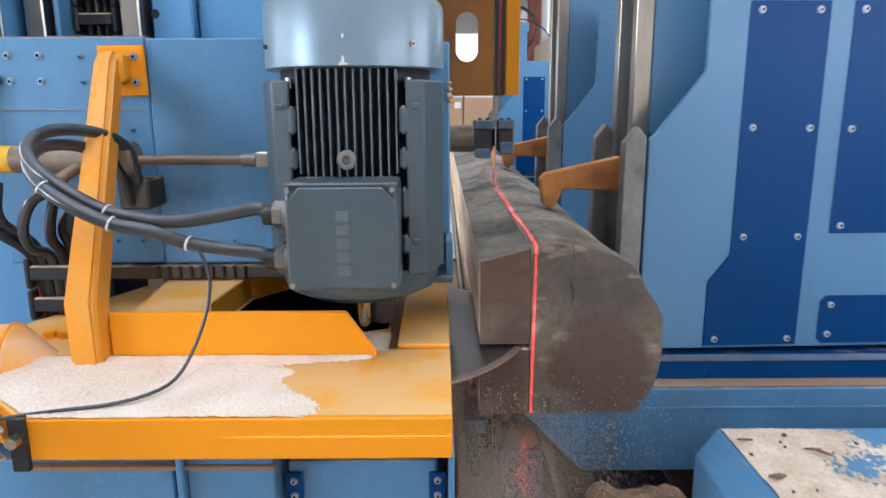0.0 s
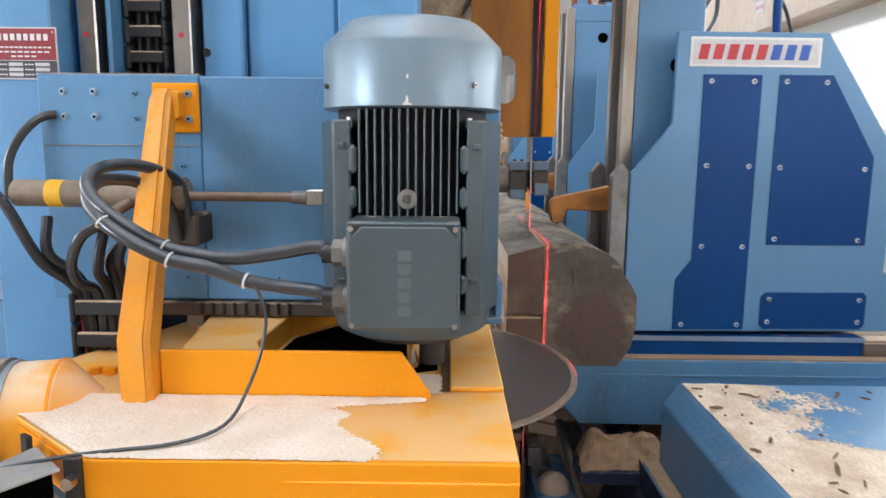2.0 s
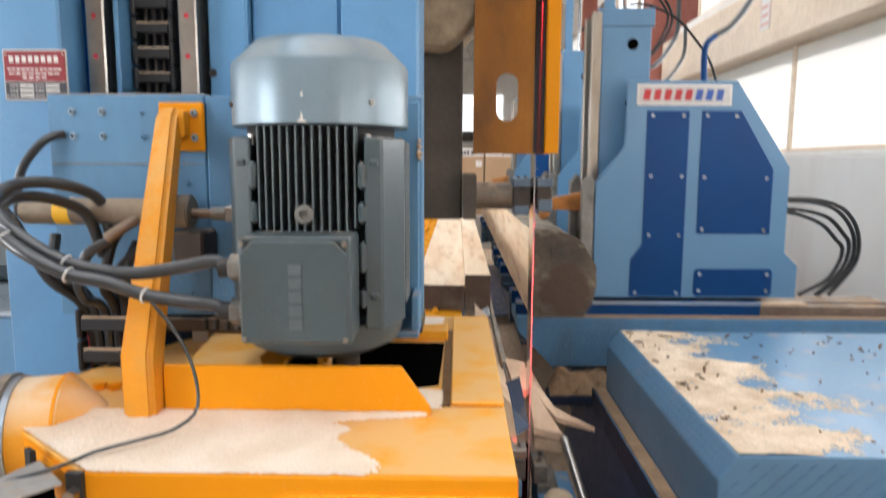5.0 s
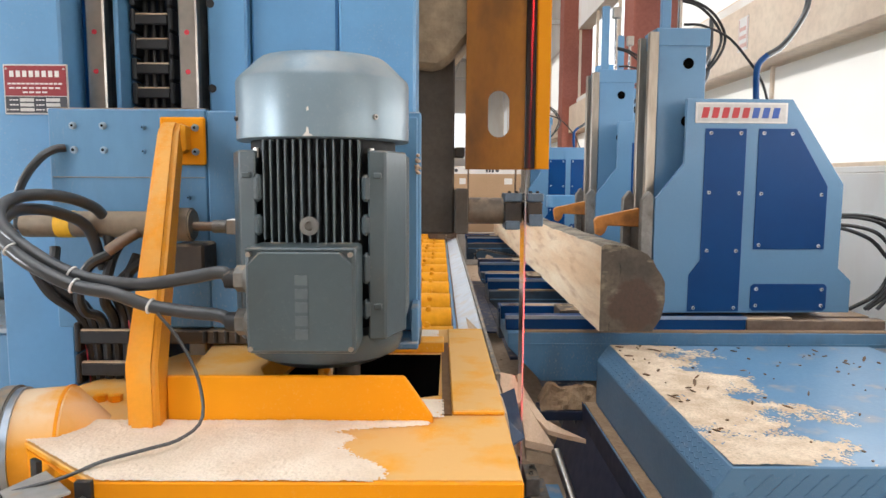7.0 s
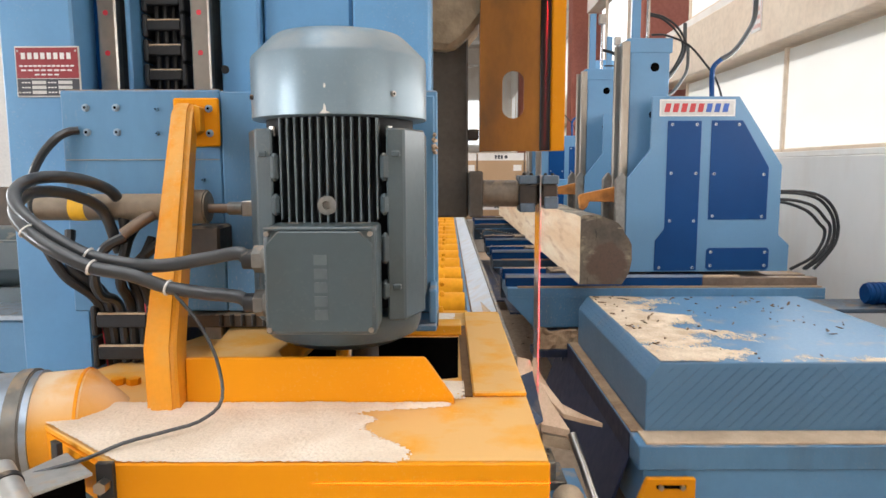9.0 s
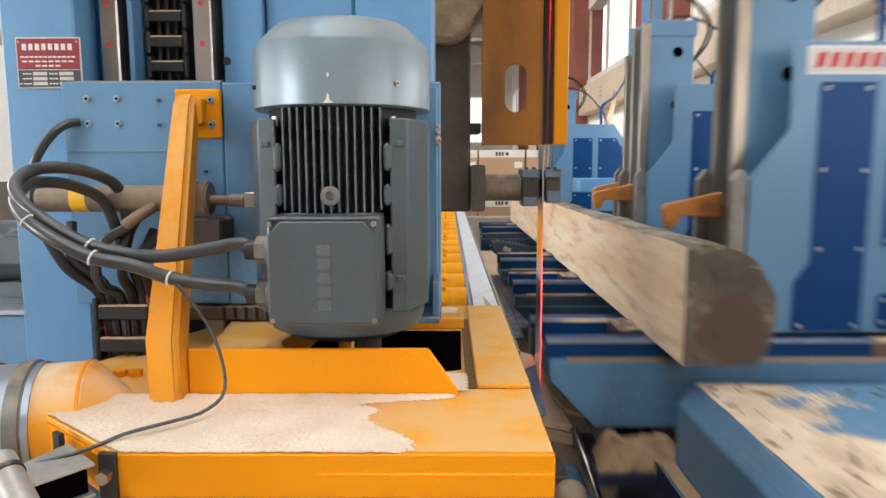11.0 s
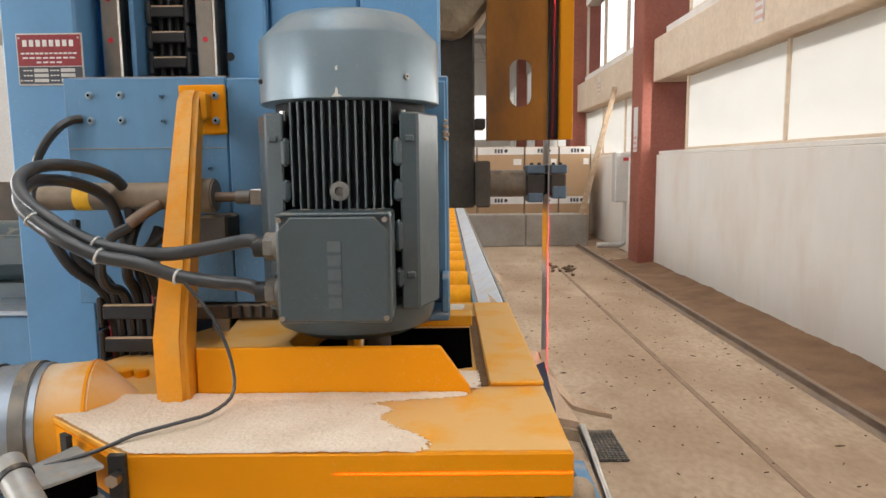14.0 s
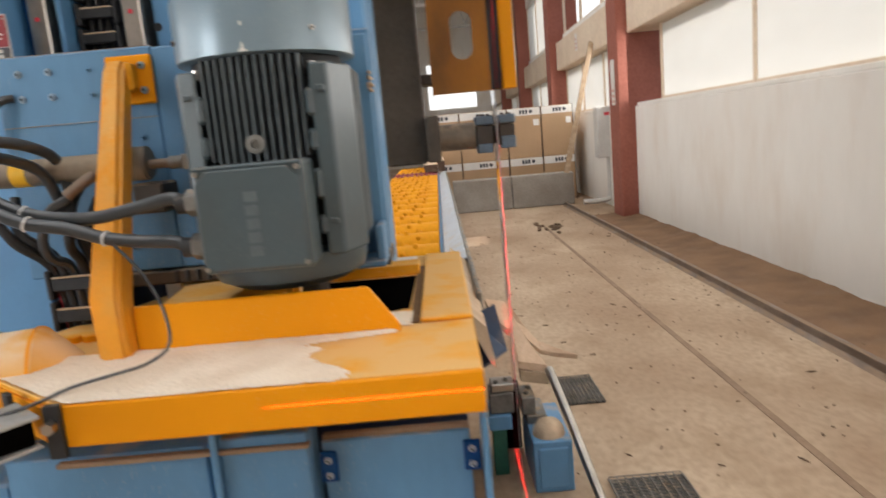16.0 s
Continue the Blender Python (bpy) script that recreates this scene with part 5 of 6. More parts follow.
ties(supply, (((-0.447, -0.245, 1.262), (0.8, -0.0, -0.35), 0.0165), ((-0.309, -0.227, 1.219), (1, -0.1, -0.3), 0.0162), ((-0.578, -0.225, 1.331), (0.7, -0.1, -0.6), 0.0165), ((-0.467, -0.217, 1.282), (0.8, 0, -0.45), 0.0165)))

# hoses into the lower drag chain
hoses = thing("chain_hoses", "bundle of black hoses entering the drag chain", "hose")
for k, pts in enumerate(([(-1.06, 1.70, 1.36), (-1.016, 1.68, 1.322), (-0.95, 1.68, 1.20), (-0.885, 1.725, 1.10), (-0.878, 1.738, 0.85)], [(-0.95, 1.72, 1.30), (-0.935, 1.69, 1.215), (-0.87, 1.725, 1.12), (-0.855, 1.738, 0.85)],
                          [(-0.795, 1.677, 1.29), (-0.84, 1.665, 1.262), (-0.868, 1.665, 1.20), (-0.865, 1.68, 1.15), (-0.84, 1.725, 1.10), (-0.835, 1.738, 0.85)], [(-0.79, 1.73, 1.32), (-0.80, 1.69, 1.27), (-0.815, 1.68, 1.18), (-0.813, 1.725, 1.10), (-0.81, 1.738, 0.85)],
                          [(-0.70, 1.74, 1.30), (-0.735, 1.72, 1.27), (-0.80, 1.71, 1.2), (-0.79, 1.73, 1.1), (-0.79, 1.738, 0.85)], [(-0.76, 1.74, 1.28), (-0.775, 1.70, 1.2), (-0.768, 1.73, 1.1), (-0.77, 1.738, 0.85)])):
    part("hose", tube(pts, 0.0125, 9), RUBBER if k != 2 else CABLE, hoses, "", True)
solo("sensor_cable", tube([(-0.965, 1.815, 1.545), (-0.985, 1.80, 1.54), (-1.01, 1.785, 1.52), (-1.04, 1.77, 1.476), (-1.058, 1.76, 1.423), (-1.06, 1.755, 1.34)], 0.0105, 9), CABLE, "grey cable from the slide's face", "cable", smooth=True)


# ---- moving: the log, its slabs, the carriage and its headblocks ----
LOG_Z, LOG_L, CUT = 0.757, 6.0, 0.311
LIFT, LOG_START, HEAD_YAW = 0.03, -0.185, 1.72


def log_outline(y):
    """The round side of the log at a place along it, from the top left to the bottom right, as (x, z)."""
    w = 1 - 0.02 * y
    pts = []
    for k in range(19):
        a = radians(108 - k * 9.3)
        r = 0.238 * w + 0.012 * noise.noise((k * 0.55, y * 2.6, 3.0)) + 0.006 * noise.noise((k * 0.4, y * 0.6, 8.0)) + 0.004 * noise.noise((k * 1.3, y * 9.0, 5.0))
        c, q = math.cos(a), math.sin(a)
        pts.append((0.368 + r * math.copysign(abs(c) ** 0.94, c), max(LOG_Z + 0.004 * (18 - k) / 18, 0.917 + r * math.copysign(abs(q) ** 0.94, q))))
    return pts


def log_body(name, cut_fn, label, mats, cx=0.0, cz=0.0):
    """A body along y whose outline is cut_fn(y); faces: 0 bark, 1 fresh sawn, 2 ends, 3 old sawn."""
    bm = bmesh.new()
    n = 110
    rings = []
    for i in range(n + 1):
        y = LOG_L * i / n
        rings.append([bm.verts.new((x - cx, y, z - cz)) for x, z, _ in cut_fn(y)])
    kinds = [k for *_, k in cut_fn(0.0)]
    m = len(kinds)
    for i in range(n):
        for k in range(m):
            f = bm.faces.new((rings[i][k], rings[i][(k + 1) % m], rings[i + 1][(k + 1) % m], rings[i + 1][k]))
            f.material_index = kinds[k]
    for ring in (rings[0], rings[-1]):
        f = bm.faces.new(ring)
        f.material_index = 2
    bmesh.ops.recalc_face_normals(bm, faces=bm.faces)
    return solo(name, bm, mats, label, "log" if name == "log" else "board", smooth=False)


def main_outline(y):
    pts = log_outline(y)
    out = [(CUT, pts[0][1], 0)] + [(max(x, CUT + 0.004), z, 0) for x, z in pts[1:]]
    return out[:-1] + [(out[-1][0], LOG_Z, 3), (CUT, LOG_Z, 1)]


def slab(z_lo, z_hi):
    def outline(y):
        zt = z_hi if z_hi < 1.0 else 1.142 + 0.006 * noise.noise((1.0, y * 2, 4))
        return [(0.197, min(zt, z_hi) - (0.03 if z_hi > 1 else 0), 0), (0.308, zt, 1), (0.308, z_lo, 1), (0.197, z_lo, 1)]
    return outline


log = log_body("log", main_outline, "debarked log with fresh sawn face and weathered grey-brown top", [BARK, WOOD, LOG_END, WOOD_OLD])
slab_top = log_body("sawn_board", slab(0.925, 1.15), "freshly sawn pale side board", [BARK, WOOD, ENDGRAIN, WOOD_OLD], 0.2525, 1.03)
slab_low = log_body("sawn_board", slab(0.757, 0.911), "freshly sawn pale side board", [WOOD, WOOD, ENDGRAIN, WOOD_OLD], 0.2525, 0.83)
for o in (slab_top, slab_low):
    o["group"] = "boards sawn off the log"


def headblock():
    """A sliding headblock; its origin lies under the log's face, its front plate at y = 0."""
    h = thing("headblock", "light blue steel headblock with dark blue covers", "headblock", "headblocks on the carriage")
    face = [(0.665, 0.77), (1.70, 0.77), (1.70, 0.935), (1.63, 1.0), (1.63, 1.43), (1.345, 1.85), (0.808, 1.85), (0.805, 1.53), (0.68, 1.37), (0.665, 1.355)]
    part("front_plate", prism(face, "y", 0.0, 0.02, 0.003), BLUE_DIM, h)
    part("rear_plate", prism(face, "y", 0.36, 0.38, 0.003), BLUE_DIM, h)
    part("body", prism([(0.735, 0.775), (1.615, 0.775), (1.615, 1.42), (1.335, 1.84), (0.98, 1.84), (0.98, 1.5), (0.755, 1.36)], "y", 0.0205, 0.3595), BLUE_DIM, h)
    panels = (([(0.849, 0.778), (1.115, 0.778), (1.115, 1.704), (0.906, 1.704), (0.906, 1.042), (0.849, 0.965)],
               ((0.934, 1.681), (1.086, 1.681), (0.936, 1.385), (1.09, 1.383), (0.937, 1.091), (1.088, 1.09), (0.88, 0.797), (1.089, 0.797))),
              ([(1.177, 1.098), (1.545, 1.098), (1.545, 1.419), (1.37, 1.705), (1.177, 1.705)],
               ((1.203, 1.682), (1.347, 1.68), (1.203, 1.38), (1.514, 1.376), (1.204, 1.12), (1.514, 1.116))),
              ([(1.19, 0.78), (1.558, 0.78), (1.573, 0.795), (1.573, 0.905), (1.558, 0.92), (1.19, 0.92), (1.175, 0.905), (1.175, 0.795)],
               ((1.204, 0.894), (1.545, 0.891), (1.203, 0.808), (1.545, 0.807))))
    for pts, spots in panels:
        c = part("cover_panel", prism(pts, "y", -0.004, -0.0005, 0.001), NAVY, h, "dark blue cover panel")
        for x, z in spots:
            bolt("screw", (x, -0.0042, z), (0, -1, 0), 0.0075, 0.007, c)
    lp = part("name_plate", box(0.852, 1.318, -0.004, -0.0005, 1.73, 1.832, 0.001), PAPER, h, "white name plate")
    part("plate_border", box(0.862, 1.308, -0.0046, -0.0041, 1.739, 1.823), GREYCASE, lp)
    for k in range(8):
        a = 0.880 + k * 0.051
        part("letter_bar", prism([(a, 1.755), (a + 0.033, 1.755), (a + 0.043, 1.807), (a + 0.01, 1.807)], "y", -0.006, -0.0047), RED_PRINT if k < 5 else BLUE_PRINT, lp, "slanted lettering as bars")
    # mast with guide rails
    part("mast", box(0.705, 0.955, 0.14, 0.32, 1.36, 2.215, 0.004), BLUE_DIM, h, "light blue mast")
    part("mast_cap", box(0.69, 0.97, 0.135, 0.325, 2.13, 2.22, 0.004), BLUE_DIM, h)
    # Mast holes are black discs too, coloured for the shade inside.
    for z in (2.044, 1.75):
        part("mast_hole", cyl((0.862, 0.1405, z), (0, -1, 0), 0.028, 0.003, 20), SHADE_BLACK, h, "black disc for a hole's shade")
    part("guide_rail", box(0.655, 0.703, 0.13, 0.17, 0.80, 2.2, 0.003), GUIDE, h, "worn brownish guide rail")
    part("guide_rail", box(0.655, 0.703, 0.29, 0.33, 0.80, 2.2, 0.003), GUIDE, h, "worn brownish guide rail")
    knee = [(0.60, 0.765), (0.659, 0.765), (0.659, 1.36), (0.635, 1.39), (0.60, 1.345)]
    part("knee", prism(knee, "y", 0.0, 0.045, 0.003), DULL, h, "bare steel knee")
    part("knee", prism(knee, "y", 0.31, 0.355, 0.003), DULL, h, "bare steel knee")
    part("knee_back", box(0.64, 0.654, 0.0605, 0.2995, 0.765, 1.25, 0.003), DARK, h)
    part("hook", prism([(0.415, 1.16), (0.44, 1.15), (0.462, 1.17), (0.475, 1.205), (0.64, 1.20), (0.64, 1.30), (0.42, 1.252), (0.405, 1.235)], "y", 0.16, 0.20, 0.004), RUST_HOOK, h, "rust-orange log dog")
    part("lift_bar", box(0.725, 0.775, 0.17, 0.20, 2.221, 2.66, 0.003), BLUE_DIM, h, "flat light blue lifting bar")
    part("piston", cyl((0.83, 0.2, 2.221), (0, 0, 1), 0.012, 0.36, 14), CHROME, h, "chrome rod", True)
    part("rod_clevis", box(0.80, 0.86, 0.18, 0.22, 2.58, 2.66, 0.006), STEEL, h, "steel rod end")
    part("stand_pipe", tube([(1.256, 0.2, 1.85), (1.25, 0.2, 2.0), (1.262, 0.2, 2.06), (1.304, 0.203, 2.10)], 0.016, 10), NAVY, h, "dark blue pipe", True)
    part("grey_hose", tube([(1.304, 0.203, 2.10), (1.388, 0.21, 2.153), (1.47, 0.22, 2.261), (1.522, 0.23, 2.378), (1.526, 0.24, 2.6)], 0.016, 10), CABLE, h, "grey hose", True)
    for shift in (0.0, 0.02):
        part("hose", tube([(0.835, 0.2, 2.383 - shift / 2), (0.93 - shift / 2, 0.2, 2.359 - shift / 2), (1.018 - shift, 0.2, 2.298 - shift / 2), (1.078 - shift, 0.21, 2.196), (1.054 - shift, 0.22, 2.094), (0.956, 0.23, 1.97)], 0.0075, 8), RUBBER, h, "black hose", True)
    part("hose", tube([(0.854, 0.2, 2.252), (0.951, 0.2, 2.248), (1.092, 0.2, 2.189), (1.208, 0.21, 2.076), (1.286, 0.215, 1.973), (1.333, 0.22, 1.852)], 0.007, 8), RUBBER, h, "black hose", True)
    for reach, start, drop, foot in ((2.099, 1.267, 0.0, 1.955), (2.046, 1.214, 0.008, 1.885), (2.012, 1.202, 0.03, 1.80), (2.074, 1.257, 0.004, 1.90)):
        part("hose", tube([(1.63, 0.15, start), (reach - 0.26, 0.15, start - 0.002 - drop * 0.3), (reach - 0.12, 0.15, start - 0.036 - drop), (reach - 0.035, 0.15, start - 0.12 - drop), (reach, 0.15, 1.04 - drop),
                           (reach - 0.012, 0.15, 0.93), (reach - 0.075, 0.15, 0.835), (foot, 0.15, 0.758)], 0.0105, 9), RUBBER, h, "black hose", True)
    return h


DUSTED = mat("caked_tan_dust", (0.42, 0.28, 0.16), (0.28, 0.175, 0.1), 0.95, scale=7, fine=60, bump=0.9, fleck=0.35)
GUIDE = mat("brown_stained_guide_steel", (0.5, 0.46, 0.4), (0.34, 0.29, 0.23), 0.3, metal=0.7, scale=3, fine=40, bump=0.05, stretch=(3, 3, 0.4), grime=0.4, grime_color=(0.14, 0.09, 0.06))
CHIP = mat("brown_bark_chip", (0.2, 0.125, 0.07), (0.1, 0.06, 0.035), 0.9, scale=20, bump=0.5)
RUST_HOOK = mat("rust_orange_dog", (0.52, 0.2, 0.03), (0.36, 0.13, 0.03), 0.6, scale=9, bump=0.3, dust=0.3, grime=0.4)
head = headblock()
HEAD_Y = (0.20, 1.48, 2.42, 5.02)
def plain_copy(ob):
    """A headblock without a name plate, as the rear ones are."""
    c = copy_thing(ob, pose(0, 0, 0))
    for k in [k for k in c.children_recursive if k.name.startswith(("plate_border", "letter_bar", "name_plate"))]:
        bpy.data.objects.remove(k)
    return c


heads = [head] + [plain_copy(head) for _ in HEAD_Y[1:]]


APRON = mat("dull_navy_apron", (0.012, 0.024, 0.07), (0.01, 0.018, 0.05), 0.55, scale=2, fine=20, bump=0.05)


ARM_Z = 1.225


def heap(x0, x1, y0, y1, z, h):
    """A caked heap with a ragged crest."""
    bm, n, m = bmesh.new(), 26, 10
    rows = []
    for j in range(m + 1):
        v = j / m
        row = []
        for i in range(n + 1):
            u = i / n
            x, y = x0 + (x1 - x0) * u, y0 + (y1 - y0) * v
            crest = h * (0.85 + 0.3 * noise.noise((u * 3.3, v * 1.5, 4.0)) + 0.12 * noise.noise((u * 11, v * 4, 9.0)))
            row.append(bm.verts.new((x, y + 0.012 * noise.noise((u * 9, v * 9, 2.0)), z + max(0.002, crest * min(1.0, 0.06 + 1.9 * v, 6 * (1 - v) + 0.1) * min(1.0, 0.35 + 5 * u, 0.3 + 5 * (1 - u))))))
        rows.append(row)
    for a, b in zip(rows, rows[1:]):
        for i in range(n):
            bm.faces.new((a[i], a[i + 1], b[i + 1], b[i]))
    return bm


BAR_BLUE = mat("oily_slate_blue_paint", (0.06, 0.115, 0.175), (0.045, 0.08, 0.12), 0.45, scale=5, bump=0.1, dust=0.25, dust_color=(0.3, 0.2, 0.12), grime=0.5, grime_color=(0.04, 0.03, 0.022), fleck=0.2)


def turner(parent, y):
    """A sloping bar with a toothed chain round it, which rolls the log over."""
    a, b, r, w = Vector((0.475, 0, 0.575)), Vector((0.95, 0, 0.485)), 0.058, 0.10
    along = (b - a).normalized()
    up = Vector((-along.z, 0, along.x))
    def rim(radius, n=10):
        turn = [math.pi * k / n for k in range(n + 1)]
        pts = [a + up * radius * math.cos(q) - along * radius * math.sin(q) for q in turn]
        pts += [b - up * radius * math.cos(q) + along * radius * math.sin(q) for q in turn]
        return [(p.x, p.z) for p in pts]
    bar = part("chain_bar", prism(rim(r), "y", y, y + w, 0.003), BAR_BLUE, parent, "rounded blue chain bar")
    part("chain", prism(rim(r + 0.012), "y", y + 0.025, y + w - 0.025, 0.002), DARK, bar, "oily black chain")
    def tooth(p, q, tip):
        part("tooth", prism([(p.x, p.z), (q.x, q.z), (tip.x, tip.z)], "y", y + 0.03, y + w - 0.03), STEEL, bar)
    for k in range(15):
        p = a + along * (0.034 * k) + up * (r + 0.0122)
        tooth(p, p + along * 0.016, p + along * 0.004 + up * 0.02)
    for k in range(5):
        q = math.pi * (k + 0.5) / 5
        d, e = up * math.cos(q) - along * math.sin(q), up * math.sin(q) + along * math.cos(q)
        p = a + d * (r + 0.0122)
        tooth(p + e * 0.008, p - e * 0.008, p + d * 0.02)
    part("pivot", cyl((0.93, y - 0.02, 0.44), (0, 1, 0), 0.075, w + 0.04, 20, 0.004), DARK, bar, "dark pivot", True)
    part("chunk", prism([(0.52, 0.545), (0.60, 0.528), (0.615, 0.56), (0.54, 0.59)], "y", y - 0.012, y - 0.001, 0.003), SAWDUST_MID, bar, "caked sawdust")
    part("stay", prism([(0.88, 0.09), (0.98, 0.09), (0.96, 0.44), (0.90, 0.44)], "y", y + 0.02, y + w - 0.02, 0.003), DARK, bar, "dark stay")


def carriage():
    """The carriage frame; its origin is where the log's near end stands."""
    c = thing("log_carriage", "light blue steel log carriage with a tread plate platform", "carriage")
    part("long_beam", box(1.50, 1.70, -0.2, 6.0, 0.12, 0.56, 0.006), BLUE_DUSTY_DIM, c, "long carriage beam")
    part("long_beam", box(0.66, 0.82, 0.0, 2.8, 0.10, 0.30, 0.006), NAVY_SHADED_DIRTY, c, "long carriage beam")
    part("long_beam", box(0.75, 0.985, 2.804, 6.0, 0.06, 0.27, 0.006), BLUE_DUSTY_DIM, c, "long carriage beam")
    part("beam_dust", heap(0.752, 0.98, 2.82, 5.9, 0.2705, 0.016), SAWDUST_TAN, c, "sawdust along the beam")
    part("web_plate", box(0.989, 1.005, 2.804, 5.9, 0.06, 0.425, 0.003), BLUE_DUSTY_DIM, c, "light blue web plate")
    for y in HEAD_Y:
        # Rear bunks get the darker colour for the shadow under the log.
        part("bunk", prism([(0.335, 0.61), (0.505, 0.431), (2.3, 0.431), (2.3, 0.68), (0.335, 0.68)], "y", y - 0.08, y + 0.34, 0.004), BLUE_DUSTY_DIM if y < 1 else BUNK_SHADED, c, "bunk beam")
        part("bunk_fold", box(0.34, 2.295, y - 0.0835, y - 0.0805, 0.618, 0.626, 0.001), BLUE_DUSTY_DIM, c, "raised seam along the beam")
        part("bunk_rail", box(0.33, 1.56, y - 0.02, y + 0.05, 0.681, 0.754, 0.003), NAVY, c, "dark blue slide rail")
        part("rail_end", box(1.563, 2.28, y - 0.018, y + 0.05, 0.681, 0.735, 0.004), RAILSTEEL, c, "brown rusty rail end")
        part("rail_dust", box(1.565, 1.80, y - 0.014, y + 0.046, 0.7352, 0.747, 0.004), SAWDUST_MID, c, "pale dust on the rail end")
        part("rail_edge", box(0.33, 1.56, y - 0.026, y - 0.0205, 0.738, 0.756), GALV, c, "bright steel edge")
        # Rear rails likewise: the log's shadow is in their paint.
        part("bunk_rail", box(0.33, 1.75, y + 0.25, y + 0.32, 0.681, 0.754, 0.003), NAVY if y < 2 else NAVY_SHADED_DIRTY, c, "dark blue slide rail")
        part("rail_top", box(0.335, 1.745, y + 0.252, y + 0.318, 0.7542, 0.7556), POLISH, c, "polished steel rail top")
        part("bunk_dust", box(0.4, 2.28, y - 0.078, y - 0.028, 0.6805, 0.687, 0.002), SAWDUST_TAN, c, "sawdust on the ledge")
        part("rack", box(1.3, 2.25, y + 0.07, y + 0.23, 0.681, 0.74, 0.003), RAILSTEEL, c, "rusty rack")
        part("slide_plate", box(0.62, 1.25, y + 0.055, y + 0.245, 0.681, 0.7685, 0.003), DARK, c)
    for k in range(10):
        y = 0.75 + 0.5 * k
        if all(not -0.35 < y - h < 0.45 for h in HEAD_Y) and not 2.9 < y < 4.8:
            part("cross_beam", box(0.345, 1.5, y, y + 0.12, 0.50, 0.655, 0.004), BUNK_SHADED, c, "dusty cross beam")
            part("cross_strip", box(0.345, 1.5, y + 0.01, y + 0.10, 0.656, 0.70, 0.003), NAVY, c, "dark blue strip")
            part("strip_edge", box(0.345, 1.5, y + 0.004, y + 0.0095, 0.68, 0.702), GALV, c, "bright steel edge")
    part("end_bunk", box(0.345, 1.5, 5.50, 5.88, 0.42, 0.66, 0.004), BUNK_SHADED, c, "last bunk beam")
    part("end_rail", box(0.335, 1.5, 5.79, 5.87, 0.661, 0.733, 0.003), NAVY, c, "dark blue slide rail")
    part("rail_top", box(0.34, 1.495, 5.792, 5.868, 0.7332, 0.7346), POLISH, c, "polished steel rail top")
    part("end_dust", heap(0.40, 1.3, 5.52, 5.78, 0.6605, 0.02), DUSTED, c, "smeared sawdust")
    # Both pans are added to darken what shows below the carriage.
    part("under_pan", box(0.40, 1.49, 0.6, 2.8, 0.41, 0.425), NAVY_SHADED_DIRTY, c, "added grimy pan, dark for the shade under the carriage")
    part("floor_pan", box(0.30, 0.745, 2.804, 5.9, 0.06, 0.075), NAVY_SHADED_DIRTY, c, "added grimy low pan, dark for the carriage's shade")
    for y in (3.34, 4.56):
        turner(c, y)
    # log turner between the last two headblocks
    part("turner_post", cyl((1.79, 4.12, 0.661), (0, 0, 1), 0.10, 0.90, 28), BLUE, c, "blue turner post", True)
    part("turner_cylinder", cyl((1.79, 4.12, 1.5615), (0, 0, 1), 0.145, 1.1, 32, 0.006), BLUE, c, "light blue upright cylinder", True)
    part("turner_collar", cyl((1.79, 4.12, 1.53), (0, 0, 1), 0.18, 0.031, 32, 0.004), BLUE, c, "", True)
    part("turner_arm", prism([(1.15, 4.06), (1.165, 4.02), (1.20, 4.0), (1.60, 4.0), (1.60, 4.22), (1.20, 4.22), (1.165, 4.20), (1.15, 4.16)], "z", ARM_Z - 0.066, ARM_Z + 0.066, 0.01), BLUE, c, "light blue turner arm")
    part("arm_joint", box(1.601, 1.70, 4.05, 4.19, ARM_Z - 0.05, ARM_Z + 0.04, 0.008), DARK, c, "dark joint of the turner arm")
    # drive motor at the back of the platform
    dm = part("drive_motor", cyl((2.40, -0.10, 0.685), (1, 0, 0), 0.06, 0.3, 24, 0.008), NAVY, c, "dark blue drive motor", True)
    for k in range(9):
        part("rib", cyl((2.43 + 0.027 * k, -0.10, 0.685), (1, 0, 0), 0.067, 0.006, 24), NAVY, dm, "", True)
    part("motor_bed", box(2.021, 2.7, -0.25, 0.05, 0.60, 0.624, 0.003), BUNK_SHADED, c)
    # platform
    x0, x1, ya, yb, zt = 0.737, 2.02, -1.44, -0.09, 0.668
    part("platform", prism([(x0, 0.388), (x0, zt - 0.07), (x0 + 0.05, zt), (x1, zt), (x1, 0.388)], "y", ya, yb, 0.004), BLUE_DIM, c, "light blue tread plate platform")
    part("platform_foot", box(x0 - 0.058, x1 + 0.05, ya - 0.13, yb, 0.29, 0.386, 0.004), BLUE_DUSTY_DIM, c)
    part("foot_dust", box(x0 - 0.03, x1, ya - 0.122, ya - 0.004, 0.3865, 0.396, 0.003), SAWDUST_MID, c, "sawdust on the ledge")
    part("ledge", box(0.47, x0 + 0.1, yb + 0.003, yb + 0.14, 0.30, 0.345, 0.003), NAVY_SHADED_DIRTY, c, "dark ledge behind the platform")
    part("sawdust_bank", heap(0.475, 0.79, yb + 0.006, yb + 0.135, 0.3455, 0.115), DUSTED, c, "crumbling heap of brown sawdust")
    part("side_dust", box(x0 - 0.055, x0 - 0.003, ya, yb, 0.3865, 0.393, 0.002), DUSTED, c, "sawdust on the ledge")
    part("side_apron", prism([(x0 - 0.0585, 0.385), (x0 - 0.062, 0.385), (x0 - 0.062, 0.288), (0.59, 0.05), (0.61, 0.05), (x0 - 0.0585, 0.287)], "y", ya, 0.2, 0.0008), APRON, c, "dark blue sloping apron")
